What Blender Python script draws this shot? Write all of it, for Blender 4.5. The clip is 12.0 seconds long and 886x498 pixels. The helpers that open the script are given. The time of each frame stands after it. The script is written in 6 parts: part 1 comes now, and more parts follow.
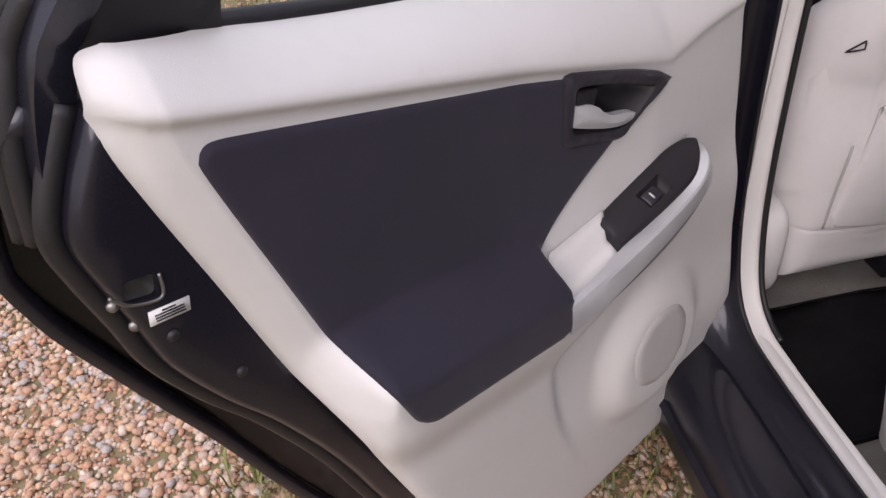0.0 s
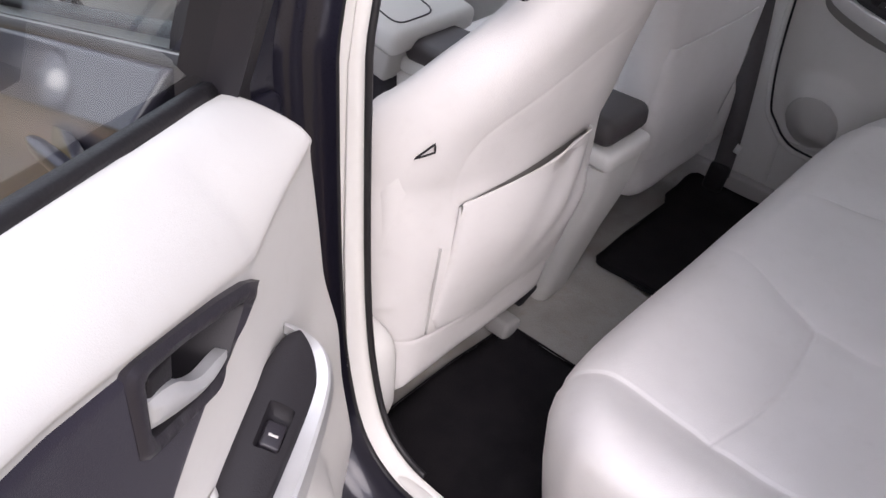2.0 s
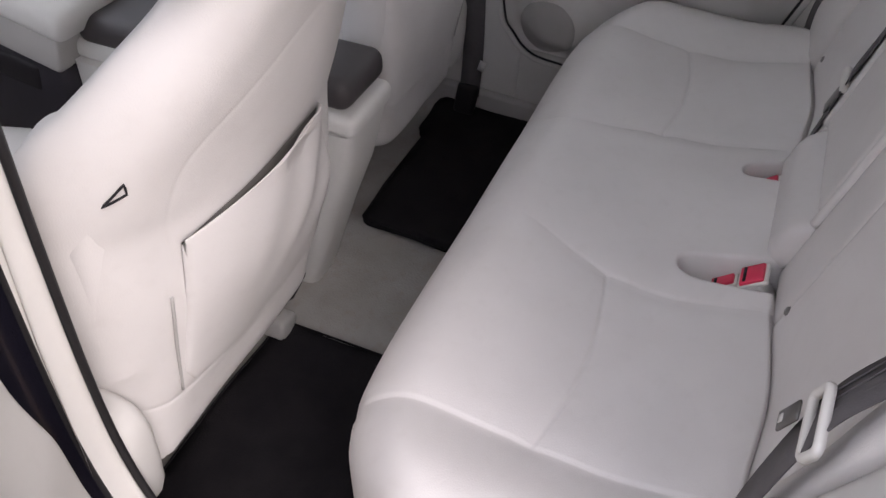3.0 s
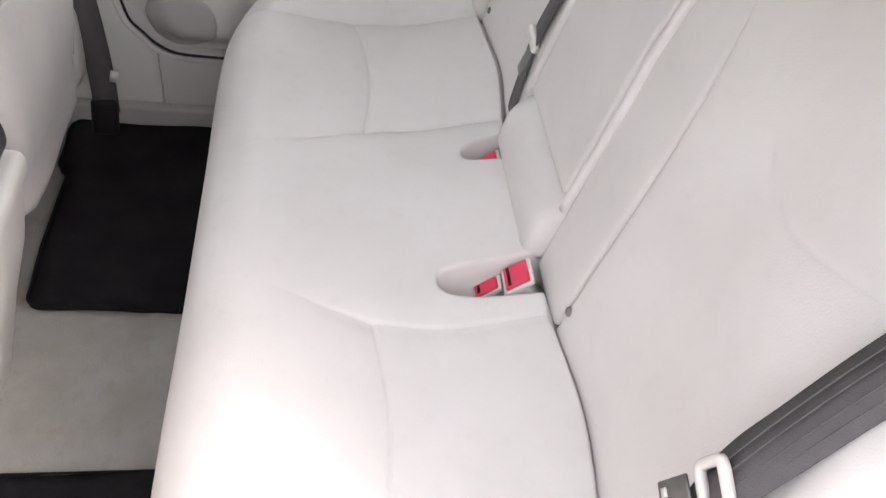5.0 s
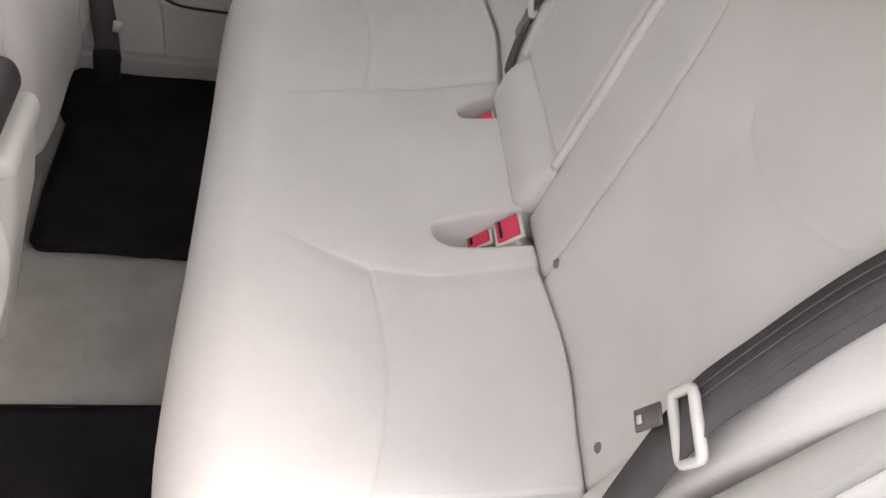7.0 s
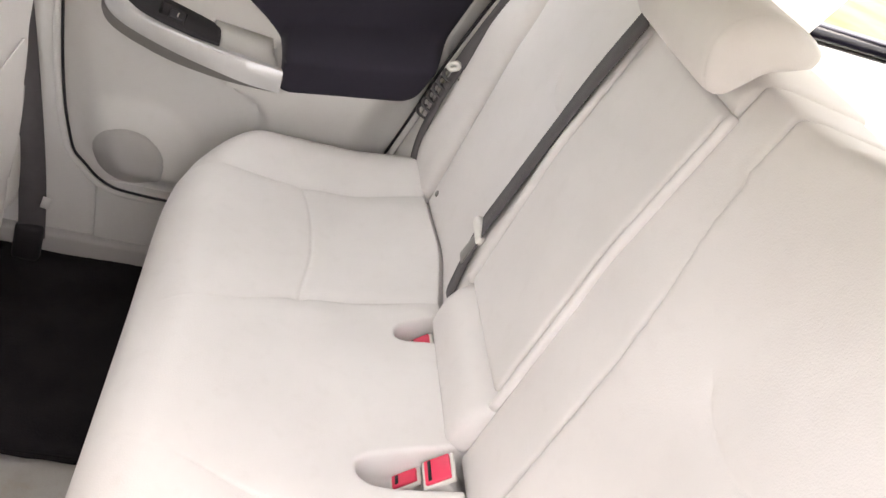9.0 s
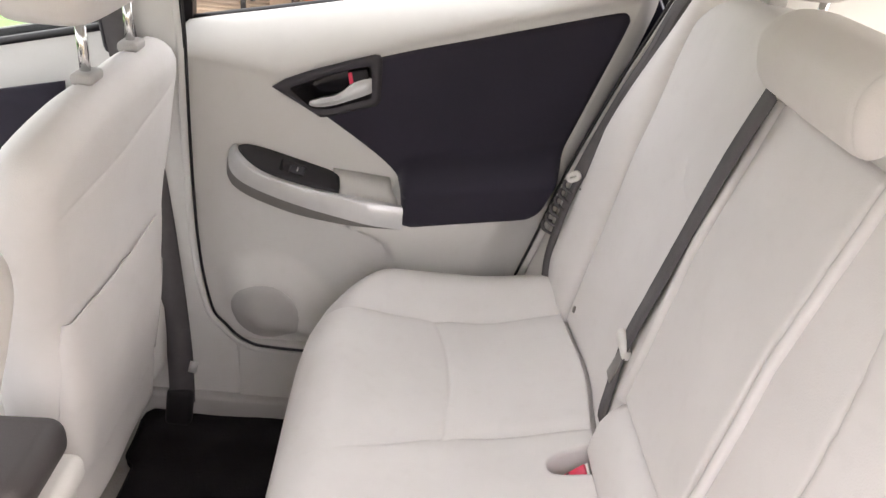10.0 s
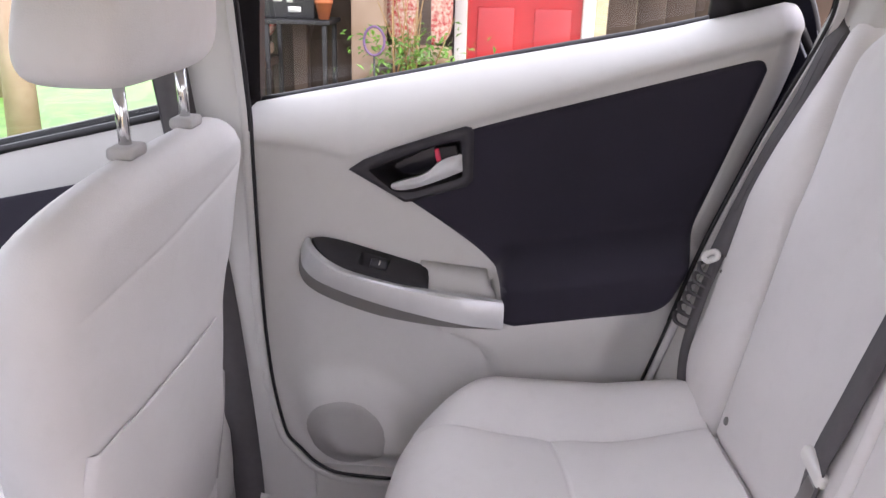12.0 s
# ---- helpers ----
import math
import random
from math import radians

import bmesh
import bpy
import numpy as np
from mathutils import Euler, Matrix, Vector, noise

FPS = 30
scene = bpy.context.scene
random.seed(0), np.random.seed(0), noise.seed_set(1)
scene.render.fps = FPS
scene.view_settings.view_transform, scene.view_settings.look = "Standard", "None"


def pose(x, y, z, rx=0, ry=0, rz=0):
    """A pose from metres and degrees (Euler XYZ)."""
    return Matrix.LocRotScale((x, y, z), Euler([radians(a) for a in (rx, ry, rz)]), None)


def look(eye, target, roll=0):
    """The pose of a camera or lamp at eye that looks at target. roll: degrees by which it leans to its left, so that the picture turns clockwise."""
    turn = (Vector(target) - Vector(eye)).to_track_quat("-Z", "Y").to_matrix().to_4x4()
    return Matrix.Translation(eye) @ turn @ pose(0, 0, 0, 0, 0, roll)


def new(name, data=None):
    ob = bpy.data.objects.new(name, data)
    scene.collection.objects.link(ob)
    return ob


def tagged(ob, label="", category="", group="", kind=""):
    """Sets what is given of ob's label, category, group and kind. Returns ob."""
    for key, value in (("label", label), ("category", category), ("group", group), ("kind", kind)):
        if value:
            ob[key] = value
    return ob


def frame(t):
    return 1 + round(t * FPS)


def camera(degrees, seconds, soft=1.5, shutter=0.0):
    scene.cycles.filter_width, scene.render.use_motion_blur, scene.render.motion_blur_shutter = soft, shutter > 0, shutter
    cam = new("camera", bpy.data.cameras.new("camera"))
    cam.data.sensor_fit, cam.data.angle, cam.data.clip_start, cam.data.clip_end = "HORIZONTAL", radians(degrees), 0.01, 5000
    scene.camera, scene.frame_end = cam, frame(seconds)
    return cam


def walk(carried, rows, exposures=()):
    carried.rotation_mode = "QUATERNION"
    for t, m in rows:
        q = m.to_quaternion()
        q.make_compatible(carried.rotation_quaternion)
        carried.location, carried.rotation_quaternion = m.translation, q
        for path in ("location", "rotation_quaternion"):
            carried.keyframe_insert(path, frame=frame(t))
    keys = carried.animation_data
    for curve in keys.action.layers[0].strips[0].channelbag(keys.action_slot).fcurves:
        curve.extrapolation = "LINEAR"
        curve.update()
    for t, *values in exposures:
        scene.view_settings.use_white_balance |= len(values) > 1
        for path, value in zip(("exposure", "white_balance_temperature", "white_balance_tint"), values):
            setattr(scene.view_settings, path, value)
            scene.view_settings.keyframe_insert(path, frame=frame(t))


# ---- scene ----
from mathutils import geometry

cam = camera(56.0, 12.0)
PATH = [
    (0, -1.3166, -0.9862, 1.4225, 50.58, 3.20, -12.17),
    (0.5, -1.2976, -0.9941, 1.4249, 51.33, 3.59, -11.65),
    (1, -1.2571, -0.9588, 1.4212, 51.44, 1.46, -17.80),
    (1.5, -1.2132, -0.7984, 1.3915, 52.70, -2.16, -32.62),
    (2, -1.1986, -0.6143, 1.4009, 51.63, -4.36, -47.33),
    (2.5, -1.1481, -0.5539, 1.3793, 49.14, -4.60, -58.56),
    (3, -0.9987, -0.5196, 1.3750, 47.14, -4.10, -67.47),
    (3.5, -0.9210, -0.4734, 1.3606, 44.72, -5.38, -78.21),
    (3.7, -0.8896, -0.4861, 1.3540, 44.18, -5.08, -80.67),
    (5.3, -0.7892, -0.3721, 1.3718, 45.31, -8.45, -96.45),
    (5.5, -0.8135, -0.3658, 1.3805, 45.04, -8.73, -95.85),
    (6, -0.8595, -0.3578, 1.3931, 40.78, -7.20, -93.69),
    (6.5, -0.8807, -0.3602, 1.3932, 38.66, -6.60, -92.18),
    (7, -0.8422, -0.3699, 1.3821, 43.05, -10.08, -94.79),
    (7.5, -0.8187, -0.3531, 1.3775, 46.44, -14.60, -96.12),
    (9.3, -0.7471, -0.3730, 1.3697, 58.37, -14.90, -94.79),
    (9.5, -0.7422, -0.3748, 1.3665, 59.91, -12.53, -94.27),
    (10, -0.7045, -0.3933, 1.3528, 63.30, -5.75, -90.46),
    (10.5, -0.6054, -0.4463, 1.2755, 68.01, -2.32, -86.40),
    (11, -0.5572, -0.4623, 1.2354, 70.42, -2.40, -85.98),
    (11.5, -0.5347, -0.4535, 1.2247, 70.60, -2.59, -86.31),
    (12, -0.5110, -0.3731, 1.2355, 70.85, -1.47, -85.90),
]
EXPOSURES = [(0, -0.18, 6450, 22), (1, -0.26, 6200, 20), (1.5, -0.36, 6200, 19), (2, 0.58, 6350, 19), (3, 0.46, 6550, 18), (3.5, 0.48, 6700, 18), (5.3, 1.88, 6850, 14), (5.5, 1.93, 6950, 14), (6, 0.95, 6900, 16), (6.5, 1.0, 6900, 15),
             (7, 1.2, 7000, 14), (7.5, 2.12, 7100, 14), (9.3, 1.96, 7300, 15), (9.5, 1.89, 7300, 15), (10, 1.89, 7200, 16), (10.5, 1.60, 7000, 19), (11, 1.60, 6750, 21), (12, 1.66, 6500, 23)]
walk(cam, [(t, pose(*p)) for t, *p in PATH], EXPOSURES)

# ---- world, sun ----
world = bpy.data.worlds.new("sky")
scene.world = world
world.use_nodes = True
wn, wl = world.node_tree.nodes, world.node_tree.links
sky = wn.new("ShaderNodeTexSky")
sky.sky_type, sky.sun_disc = "NISHITA", False
SUN_UP, SUN_TURN = 42.0, 212.0
sky.sun_elevation, sky.sun_rotation = radians(SUN_UP), radians(SUN_TURN)
sky.air_density, sky.dust_density = 1.0, 3.0
cloud = wn.new("ShaderNodeMix")
cloud.data_type = "RGBA"
cloud.inputs[0].default_value = 0.75
cloud.inputs[7].default_value = (7.1, 7.2, 7.7, 1)  # bright thin overcast
# an overcast dome: brightest overhead, dimmer towards the horizon
tcw, sep, ramp_w, dome = wn.new("ShaderNodeTexCoord"), wn.new("ShaderNodeSeparateXYZ"), wn.new("ShaderNodeMapRange"), wn.new("ShaderNodeVectorMath")
ramp_w.inputs[2].default_value, ramp_w.inputs[3].default_value, ramp_w.inputs[4].default_value = 0.75, 0.40, 1.1
dome.operation = "SCALE"
dome.inputs[0].default_value = (7.1, 7.2, 7.7)
wl.new(tcw.outputs["Generated"], sep.inputs[0])
wl.new(sep.outputs[2], ramp_w.inputs[0])
wl.new(ramp_w.outputs[0], dome.inputs["Scale"])
wl.new(dome.outputs[0], cloud.inputs[7])
wl.new(sky.outputs[0], cloud.inputs[6])
wl.new(cloud.outputs[2], wn["Background"].inputs[0])
wn["Background"].inputs[1].default_value = 0.24
sun = new("sun", bpy.data.lights.new("sun", "SUN"))
sun.data.energy, sun.data.angle, sun.data.color = 1.3, radians(40), (1.0, 0.96, 0.92)
sd = Vector((math.sin(radians(SUN_TURN)) * math.cos(radians(SUN_UP)), math.cos(radians(SUN_TURN)) * math.cos(radians(SUN_UP)), math.sin(radians(SUN_UP))))
sun.matrix_world = look(sd * 20, (0, 0, 0))


# ---- materials ----
def material(name, colour, rough=0.5, metal=0.0, colour2=None, scale=8.0, grain=400.0, bump=0.05, spec=0.5, coat=0.0, sheen=0.0, detail=4.0, island=0.0, wear=0.0):
    """A surface with two scales of variation: slow blotches between two colours, fine grain in roughness and relief."""
    m = bpy.data.materials.new(name)
    m.use_nodes = True
    n, l = m.node_tree.nodes, m.node_tree.links
    b = n["Principled BSDF"]
    b.inputs["Roughness"].default_value, b.inputs["Metallic"].default_value = rough, metal
    b.inputs["Specular IOR Level"].default_value = spec
    b.inputs["Coat Weight"].default_value = coat
    b.inputs["Coat Roughness"].default_value = 0.06
    b.inputs["Sheen Weight"].default_value = sheen
    tc = n.new("ShaderNodeTexCoord")
    slow = n.new("ShaderNodeTexNoise")
    slow.inputs["Scale"].default_value, slow.inputs["Detail"].default_value = scale, detail
    l.new(tc.outputs["Object"], slow.inputs["Vector"])
    mix = n.new("ShaderNodeMix")
    mix.data_type = "RGBA"
    c2 = colour2 or tuple(c * 0.9 for c in colour)
    mix.inputs[6].default_value, mix.inputs[7].default_value = (*colour, 1), (*c2, 1)
    ramp = n.new("ShaderNodeMapRange")
    ramp.inputs[1].default_value, ramp.inputs[2].default_value = 0.35, 0.65
    l.new(slow.outputs["Fac"], ramp.inputs[0])
    l.new(ramp.outputs[0], mix.inputs[0])
    last = mix.outputs[2]
    if island:
        geo = n.new("ShaderNodeNewGeometry")
        hsv = n.new("ShaderNodeHueSaturation")
        span = n.new("ShaderNodeMapRange")
        span.inputs[3].default_value, span.inputs[4].default_value = 1 - island, 1 + island
        l.new(geo.outputs["Random Per Island"], span.inputs[0])
        l.new(span.outputs[0], hsv.inputs["Value"])
        l.new(last, hsv.inputs["Color"])
        last = hsv.outputs[0]
    if wear:
        spots = n.new("ShaderNodeTexNoise")
        spots.inputs["Scale"].default_value, spots.inputs["Detail"].default_value = 45.0, 6.0
        l.new(tc.outputs["Object"], spots.inputs["Vector"])
        sr = n.new("ShaderNodeMapRange")
        sr.inputs[1].default_value, sr.inputs[2].default_value, sr.inputs[4].default_value = 0.55, 0.75, wear
        l.new(spots.outputs["Fac"], sr.inputs[0])
        dirt = n.new("ShaderNodeMix")
        dirt.data_type = "RGBA"
        dirt.inputs[7].default_value = (0.30, 0.25, 0.19, 1)
        l.new(sr.outputs[0], dirt.inputs[0])
        l.new(last, dirt.inputs[6])
        last = dirt.outputs[2]
    l.new(last, b.inputs["Base Color"])
    fine = n.new("ShaderNodeTexNoise")
    fine.inputs["Scale"].default_value, fine.inputs["Detail"].default_value = grain, 2.0
    l.new(tc.outputs["Object"], fine.inputs["Vector"])
    rr = n.new("ShaderNodeMapRange")
    rr.inputs[3].default_value, rr.inputs[4].default_value = max(rough - 0.08, 0.02), min(rough + 0.08, 1)
    l.new(fine.outputs["Fac"], rr.inputs[0])
    l.new(rr.outputs[0], b.inputs["Roughness"])
    if bump:
        bp = n.new("ShaderNodeBump")
        bp.inputs["Strength"].default_value, bp.inputs["Distance"].default_value = min(bump * 4, 1), 0.0012
        l.new(fine.outputs["Fac"], bp.inputs["Height"])
        l.new(bp.outputs[0], b.inputs["Normal"])
    return m


def pebbles(name, tones):
    """Small stones, each of its own tone out of a row of colours."""
    m = material(name, tones[0], 0.75, scale=60, grain=300, bump=0.2, spec=0.25)
    n, l = m.node_tree.nodes, m.node_tree.links
    geo, ramp, mix = n.new("ShaderNodeNewGeometry"), n.new("ShaderNodeValToRGB"), n.new("ShaderNodeMix")
    ramp.color_ramp.elements[1].position, ramp.color_ramp.elements[1].color = 1.0, (*tones[-1], 1)
    ramp.color_ramp.elements[0].color = (*tones[0], 1)
    for i, c in enumerate(tones[1:-1]):
        ramp.color_ramp.elements.new((i + 1) / (len(tones) - 1)).color = (*c, 1)
    grey = n.new("ShaderNodeTexNoise")
    grey.inputs["Scale"].default_value = 160.0
    mix.data_type, mix.blend_type = "RGBA", "OVERLAY"
    mix.inputs[0].default_value = 0.35
    l.new(n["Texture Coordinate"].outputs["Object"], grey.inputs["Vector"])
    l.new(geo.outputs["Random Per Island"], ramp.inputs[0])
    l.new(ramp.outputs[0], mix.inputs[6])
    l.new(grey.outputs["Fac"], mix.inputs[7])
    l.new(mix.outputs[2], n["Principled BSDF"].inputs["Base Color"])
    return m


def clear_glass(name, tint=(0.9, 0.95, 0.93)):
    m = bpy.data.materials.new(name)
    m.use_nodes = True
    n, l = m.node_tree.nodes, m.node_tree.links
    n.remove(n["Principled BSDF"])
    tr, gl, mx, lw = n.new("ShaderNodeBsdfTransparent"), n.new("ShaderNodeBsdfGlossy"), n.new("ShaderNodeMixShader"), n.new("ShaderNodeLayerWeight")
    tr.inputs[0].default_value = (*tint, 1)
    gl.inputs["Roughness"].default_value = 0.01
    lw.inputs[0].default_value = 0.5
    pw, sc = n.new("ShaderNodeMath"), n.new("ShaderNodeMath")
    pw.operation, sc.operation = "POWER", "MULTIPLY_ADD"
    pw.inputs[1].default_value, sc.inputs[1].default_value, sc.inputs[2].default_value = 5.0, 0.6, 0.06
    l.new(lw.outputs["Facing"], pw.inputs[0])
    l.new(pw.outputs[0], sc.inputs[0])
    l.new(sc.outputs[0], mx.inputs[0])
    l.new(tr.outputs[0], mx.inputs[1])
    l.new(gl.outputs[0], mx.inputs[2])
    l.new(mx.outputs[0], n["Material Output"].inputs[0])
    return m


VINYL = material("grey_leatherette", (0.72, 0.695, 0.68), 0.46, colour2=(0.675, 0.65, 0.635), scale=7, grain=600, bump=0.06, spec=0.4, wear=0.05)
TRIM = material("pale_plastic", (0.67, 0.655, 0.63), 0.5, colour2=(0.635, 0.62, 0.595), scale=4, grain=800, bump=0.05, spec=0.4, wear=0.04)
GRILLE = material("grille_plastic", (0.50, 0.485, 0.465), 0.6, scale=6, grain=700, bump=0.3)
HINGE_PAINT = material("hinge_paint", (0.13, 0.12, 0.18), 0.25, 0.3, scale=6, grain=300, bump=0.03, coat=0.5)
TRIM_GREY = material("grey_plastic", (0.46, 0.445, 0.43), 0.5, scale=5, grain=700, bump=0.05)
INSERT = material("dark_fabric", (0.026, 0.0225, 0.036), 0.75, colour2=(0.0215, 0.019, 0.0305), scale=7, grain=900, bump=0.1, spec=0.25, sheen=0.1)
BLACK = material("black_plastic", (0.020, 0.018, 0.021), 0.52, scale=9, grain=700, bump=0.05, spec=0.3)
BEZEL = material("charcoal_plastic", (0.028, 0.025, 0.032), 0.4, scale=9, grain=700, bump=0.05)
RUBBER = material("black_rubber", (0.012, 0.011, 0.013), 0.5, scale=12, grain=300, bump=0.06)
LEVER = material("satin_silver", (0.60, 0.60, 0.60), 0.38, 0.35, scale=20, grain=900, bump=0.01)
LID = material("padded_vinyl", (0.055, 0.048, 0.050), 0.5, scale=9, grain=500, bump=0.08)
# grey with shade put into it for undersides; the buttons' own grey too
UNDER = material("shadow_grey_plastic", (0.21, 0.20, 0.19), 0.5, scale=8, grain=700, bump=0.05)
SILVER = material("silver_paint", (0.66, 0.66, 0.66), 0.34, 0.45, scale=20, grain=900, bump=0.01)
CHROME = material("chrome", (0.72, 0.72, 0.72), 0.12, 1.0, scale=20, grain=200, bump=0.0)
DARK_STEEL = material("dark_steel", (0.17, 0.165, 0.16), 0.45, 0.7, scale=20, grain=200, bump=0.02)
STEEL = material("dull_steel", (0.30, 0.29, 0.28), 0.38, 0.9, scale=20, grain=200, bump=0.02)
PAINT = material("dark_car_paint", (0.014, 0.013, 0.022), 0.3, 0.2, scale=3, grain=900, bump=0.0, spec=0.3, coat=0.5)
CARPET = material("grey_carpet", (0.38, 0.365, 0.35), 0.95, colour2=(0.31, 0.29, 0.265), scale=9, grain=260, bump=0.6, spec=0.1, wear=0.4)
MAT = material("black_carpet_mat", (0.014, 0.013, 0.015), 0.95, colour2=(0.020, 0.018, 0.020), scale=14, grain=330, bump=0.6, spec=0.1)
WEB = material("dark_webbing", (0.115, 0.107, 0.110), 0.7, scale=60, grain=900, bump=0.15, spec=0.3)
RED = material("red_plastic", (0.80, 0.05, 0.115), 0.35, scale=30, grain=500, bump=0.02)
WHITE = material("white_plastic", (0.75, 0.73, 0.69), 0.4, scale=20, grain=500, bump=0.02)
PAPER = material("white_paper", (0.78, 0.77, 0.75), 0.6, scale=30, grain=500, bump=0.02)
TYRE = material("tyre_rubber", (0.02, 0.02, 0.02), 0.8, scale=12, grain=200, bump=0.2)
GLASS = clear_glass("window_glass")
TINTED = clear_glass("tinted_glass", (0.82, 0.86, 0.85))
MIRROR = material("mirror_glass", (0.85, 0.86, 0.87), 0.02, 1.0, scale=20, grain=20, bump=0.0)
HEADLINER = material("headliner_cloth", (0.74, 0.725, 0.70), 0.9, scale=12, grain=500, bump=0.2, spec=0.1)
STONE = pebbles("gravel_stone", ((0.33, 0.18, 0.11), (0.52, 0.31, 0.19), (0.62, 0.41, 0.26), (0.47, 0.30, 0.22), (0.58, 0.47, 0.37), (0.40, 0.36, 0.35), (0.66, 0.45, 0.29), (0.50, 0.26, 0.17), (0.70, 0.60, 0.48), (0.42, 0.25, 0.17)))
SOIL = material("sandy_soil", (0.27, 0.21, 0.13), 0.95, colour2=(0.19, 0.17, 0.08), scale=1.6, grain=60, bump=0.8, spec=0.1, detail=8)
GRASS = material("grass_blade", (0.13, 0.17, 0.045), 0.6, colour2=(0.30, 0.26, 0.11), scale=2.5, grain=80, bump=0.0, island=0.35)
LEAF = material("green_leaf", (0.16, 0.34, 0.045), 0.5, colour2=(0.09, 0.22, 0.03), scale=6, grain=90, bump=0.1, island=0.35)
DRY = material("dry_stem", (0.34, 0.22, 0.10), 0.8, scale=8, grain=90, bump=0.2, island=0.3)
WOOD = material("brown_stained_wood", (0.085, 0.058, 0.042), 0.6, colour2=(0.055, 0.038, 0.028), scale=5, grain=60, bump=0.3)
WOOD_PALE = material("weathered_wood", (0.42, 0.31, 0.23), 0.7, colour2=(0.33, 0.23, 0.16), scale=5, grain=60, bump=0.3)
RED_PAINT = material("red_door_paint", (0.62, 0.045, 0.05), 0.4, scale=5, grain=200, bump=0.05)
WHITE_PAINT = material("white_wood_paint", (0.78, 0.77, 0.74), 0.5, scale=6, grain=150, bump=0.08)
DARK_METAL = material("dark_painted_metal", (0.02, 0.02, 0.022), 0.5, scale=9, grain=300, bump=0.05)
TERRA = material("terracotta", (0.55, 0.17, 0.07), 0.8, scale=15, grain=120, bump=0.2)
FLORAL = material("red_patterned_cloth", (0.45, 0.05, 0.05), 0.85, colour2=(0.62, 0.50, 0.40), scale=48, grain=300, bump=0.1, detail=2)
PURPLE = material("purple_hoop", (0.16, 0.09, 0.20), 0.5, scale=15, grain=120, bump=0.0)


# ---- mesh helpers ----
XF = [None]  # a door's placing, while that door is built


def part(name, bm, mat, parent=None, label="", smooth=True, angle=None):
    """Links a bmesh as one mesh object, under a thing or a part where one is given."""
    if XF[0] is not None:
        bm.transform(XF[0])
        if XF[0].determinant() < 0:
            bmesh.ops.reverse_faces(bm, faces=bm.faces)
    me = bpy.data.meshes.new(name)
    if angle is not None:
        for e in bm.edges:
            e.smooth = len(e.link_faces) != 2 or e.calc_face_angle(0) < radians(angle)
    for f in bm.faces:
        f.smooth = smooth
    bm.to_mesh(me)
    bm.free()
    me.materials.append(mat)
    ob = new(name, me)
    if parent is not None:
        ob.parent = parent
        ob.matrix_parent_inverse = under(parent).inverted()
    if label:
        tagged(ob, label)
    return ob


def under(ob):
    m = ob.matrix_basis.copy()
    while ob.parent is not None:
        m = ob.parent.matrix_basis @ ob.matrix_parent_inverse @ m
        ob = ob.parent
    return m


def thing(name, place, label, category, group="", kind=""):
    ob = new(name)
    ob.empty_display_size = 0.1
    ob.matrix_basis = Matrix.Translation(place)
    return tagged(ob, label, category, group, kind)


def spline(pts, n=12, closed=False):
    """A smooth line through the points, as an array."""
    p = np.array(pts, float)
    k = len(p)
    out = []
    for i in range(k if closed else k - 1):
        if closed:
            a, b, c, d = p[(i - 1) % k], p[i], p[(i + 1) % k], p[(i + 2) % k]
        else:
            a, b, c, d = p[max(i - 1, 0)], p[i], p[i + 1], p[min(i + 2, k - 1)]
        for s in np.arange(n) / n:
            out.append(0.5 * (2 * b + (c - a) * s + (2 * a - 5 * b + 4 * c - d) * s**2 + (3 * b - a - 3 * c + d) * s**3))
    if not closed:
        out.append(p[-1])
    return np.array(out)


def rounded(pts, r, n=5):
    """A closed outline of straight sides with rounded corners (r: one number, or one a corner)."""
    p = [np.array(q, float) for q in pts]
    rs = r if isinstance(r, (list, tuple)) else [r] * len(p)
    out = []
    for i, q in enumerate(p):
        a, b = p[i - 1] - q, p[(i + 1) % len(p)] - q
        la, lb = np.linalg.norm(a), np.linalg.norm(b)
        d = min(rs[i], la * 0.48, lb * 0.48)
        s, e = q + a / la * d, q + b / lb * d
        for t in np.linspace(0, 1, n):
            out.append((1 - t) ** 2 * s + 2 * t * (1 - t) * q + t**2 * e)
    return np.array(out)


def dense(outline, step, closed=True):
    p = np.array(outline, float)
    out = []
    for i in range(len(p) if closed else len(p) - 1):
        a, b = p[i], p[(i + 1) % len(p)]
        k = max(1, int(math.ceil(np.linalg.norm(b - a) / step)))
        out += [a + (b - a) * j / k for j in range(k)]
    if not closed:
        out.append(p[-1])
    return np.array(out)


def away(p, line, closed=False):
    """Distance of each point from a line of points."""
    q = np.array(line, float)
    a = q if closed else q[:-1]
    b = np.roll(q, -1, 0) if closed else q[1:]
    best = np.full(len(p), 1e9)
    for s, e in zip(a, b):
        d = e - s
        t = np.clip(((p - s) @ d) / max(d @ d, 1e-12), 0, 1)
        best = np.minimum(best, ((p - s - t[:, None] * d) ** 2).sum(1))
    return np.sqrt(best)


def inside(p, poly):
    q = np.array(poly, float)
    r = np.zeros(len(p), bool)
    j = len(q) - 1
    for i in range(len(q)):
        (xi, yi), (xj, yj) = q[i], q[j]
        if yi != yj:
            r ^= ((yi > p[:, 1]) != (yj > p[:, 1])) & (p[:, 0] < (xj - xi) * (p[:, 1] - yi) / (yj - yi) + xi)
        j = i
    return r


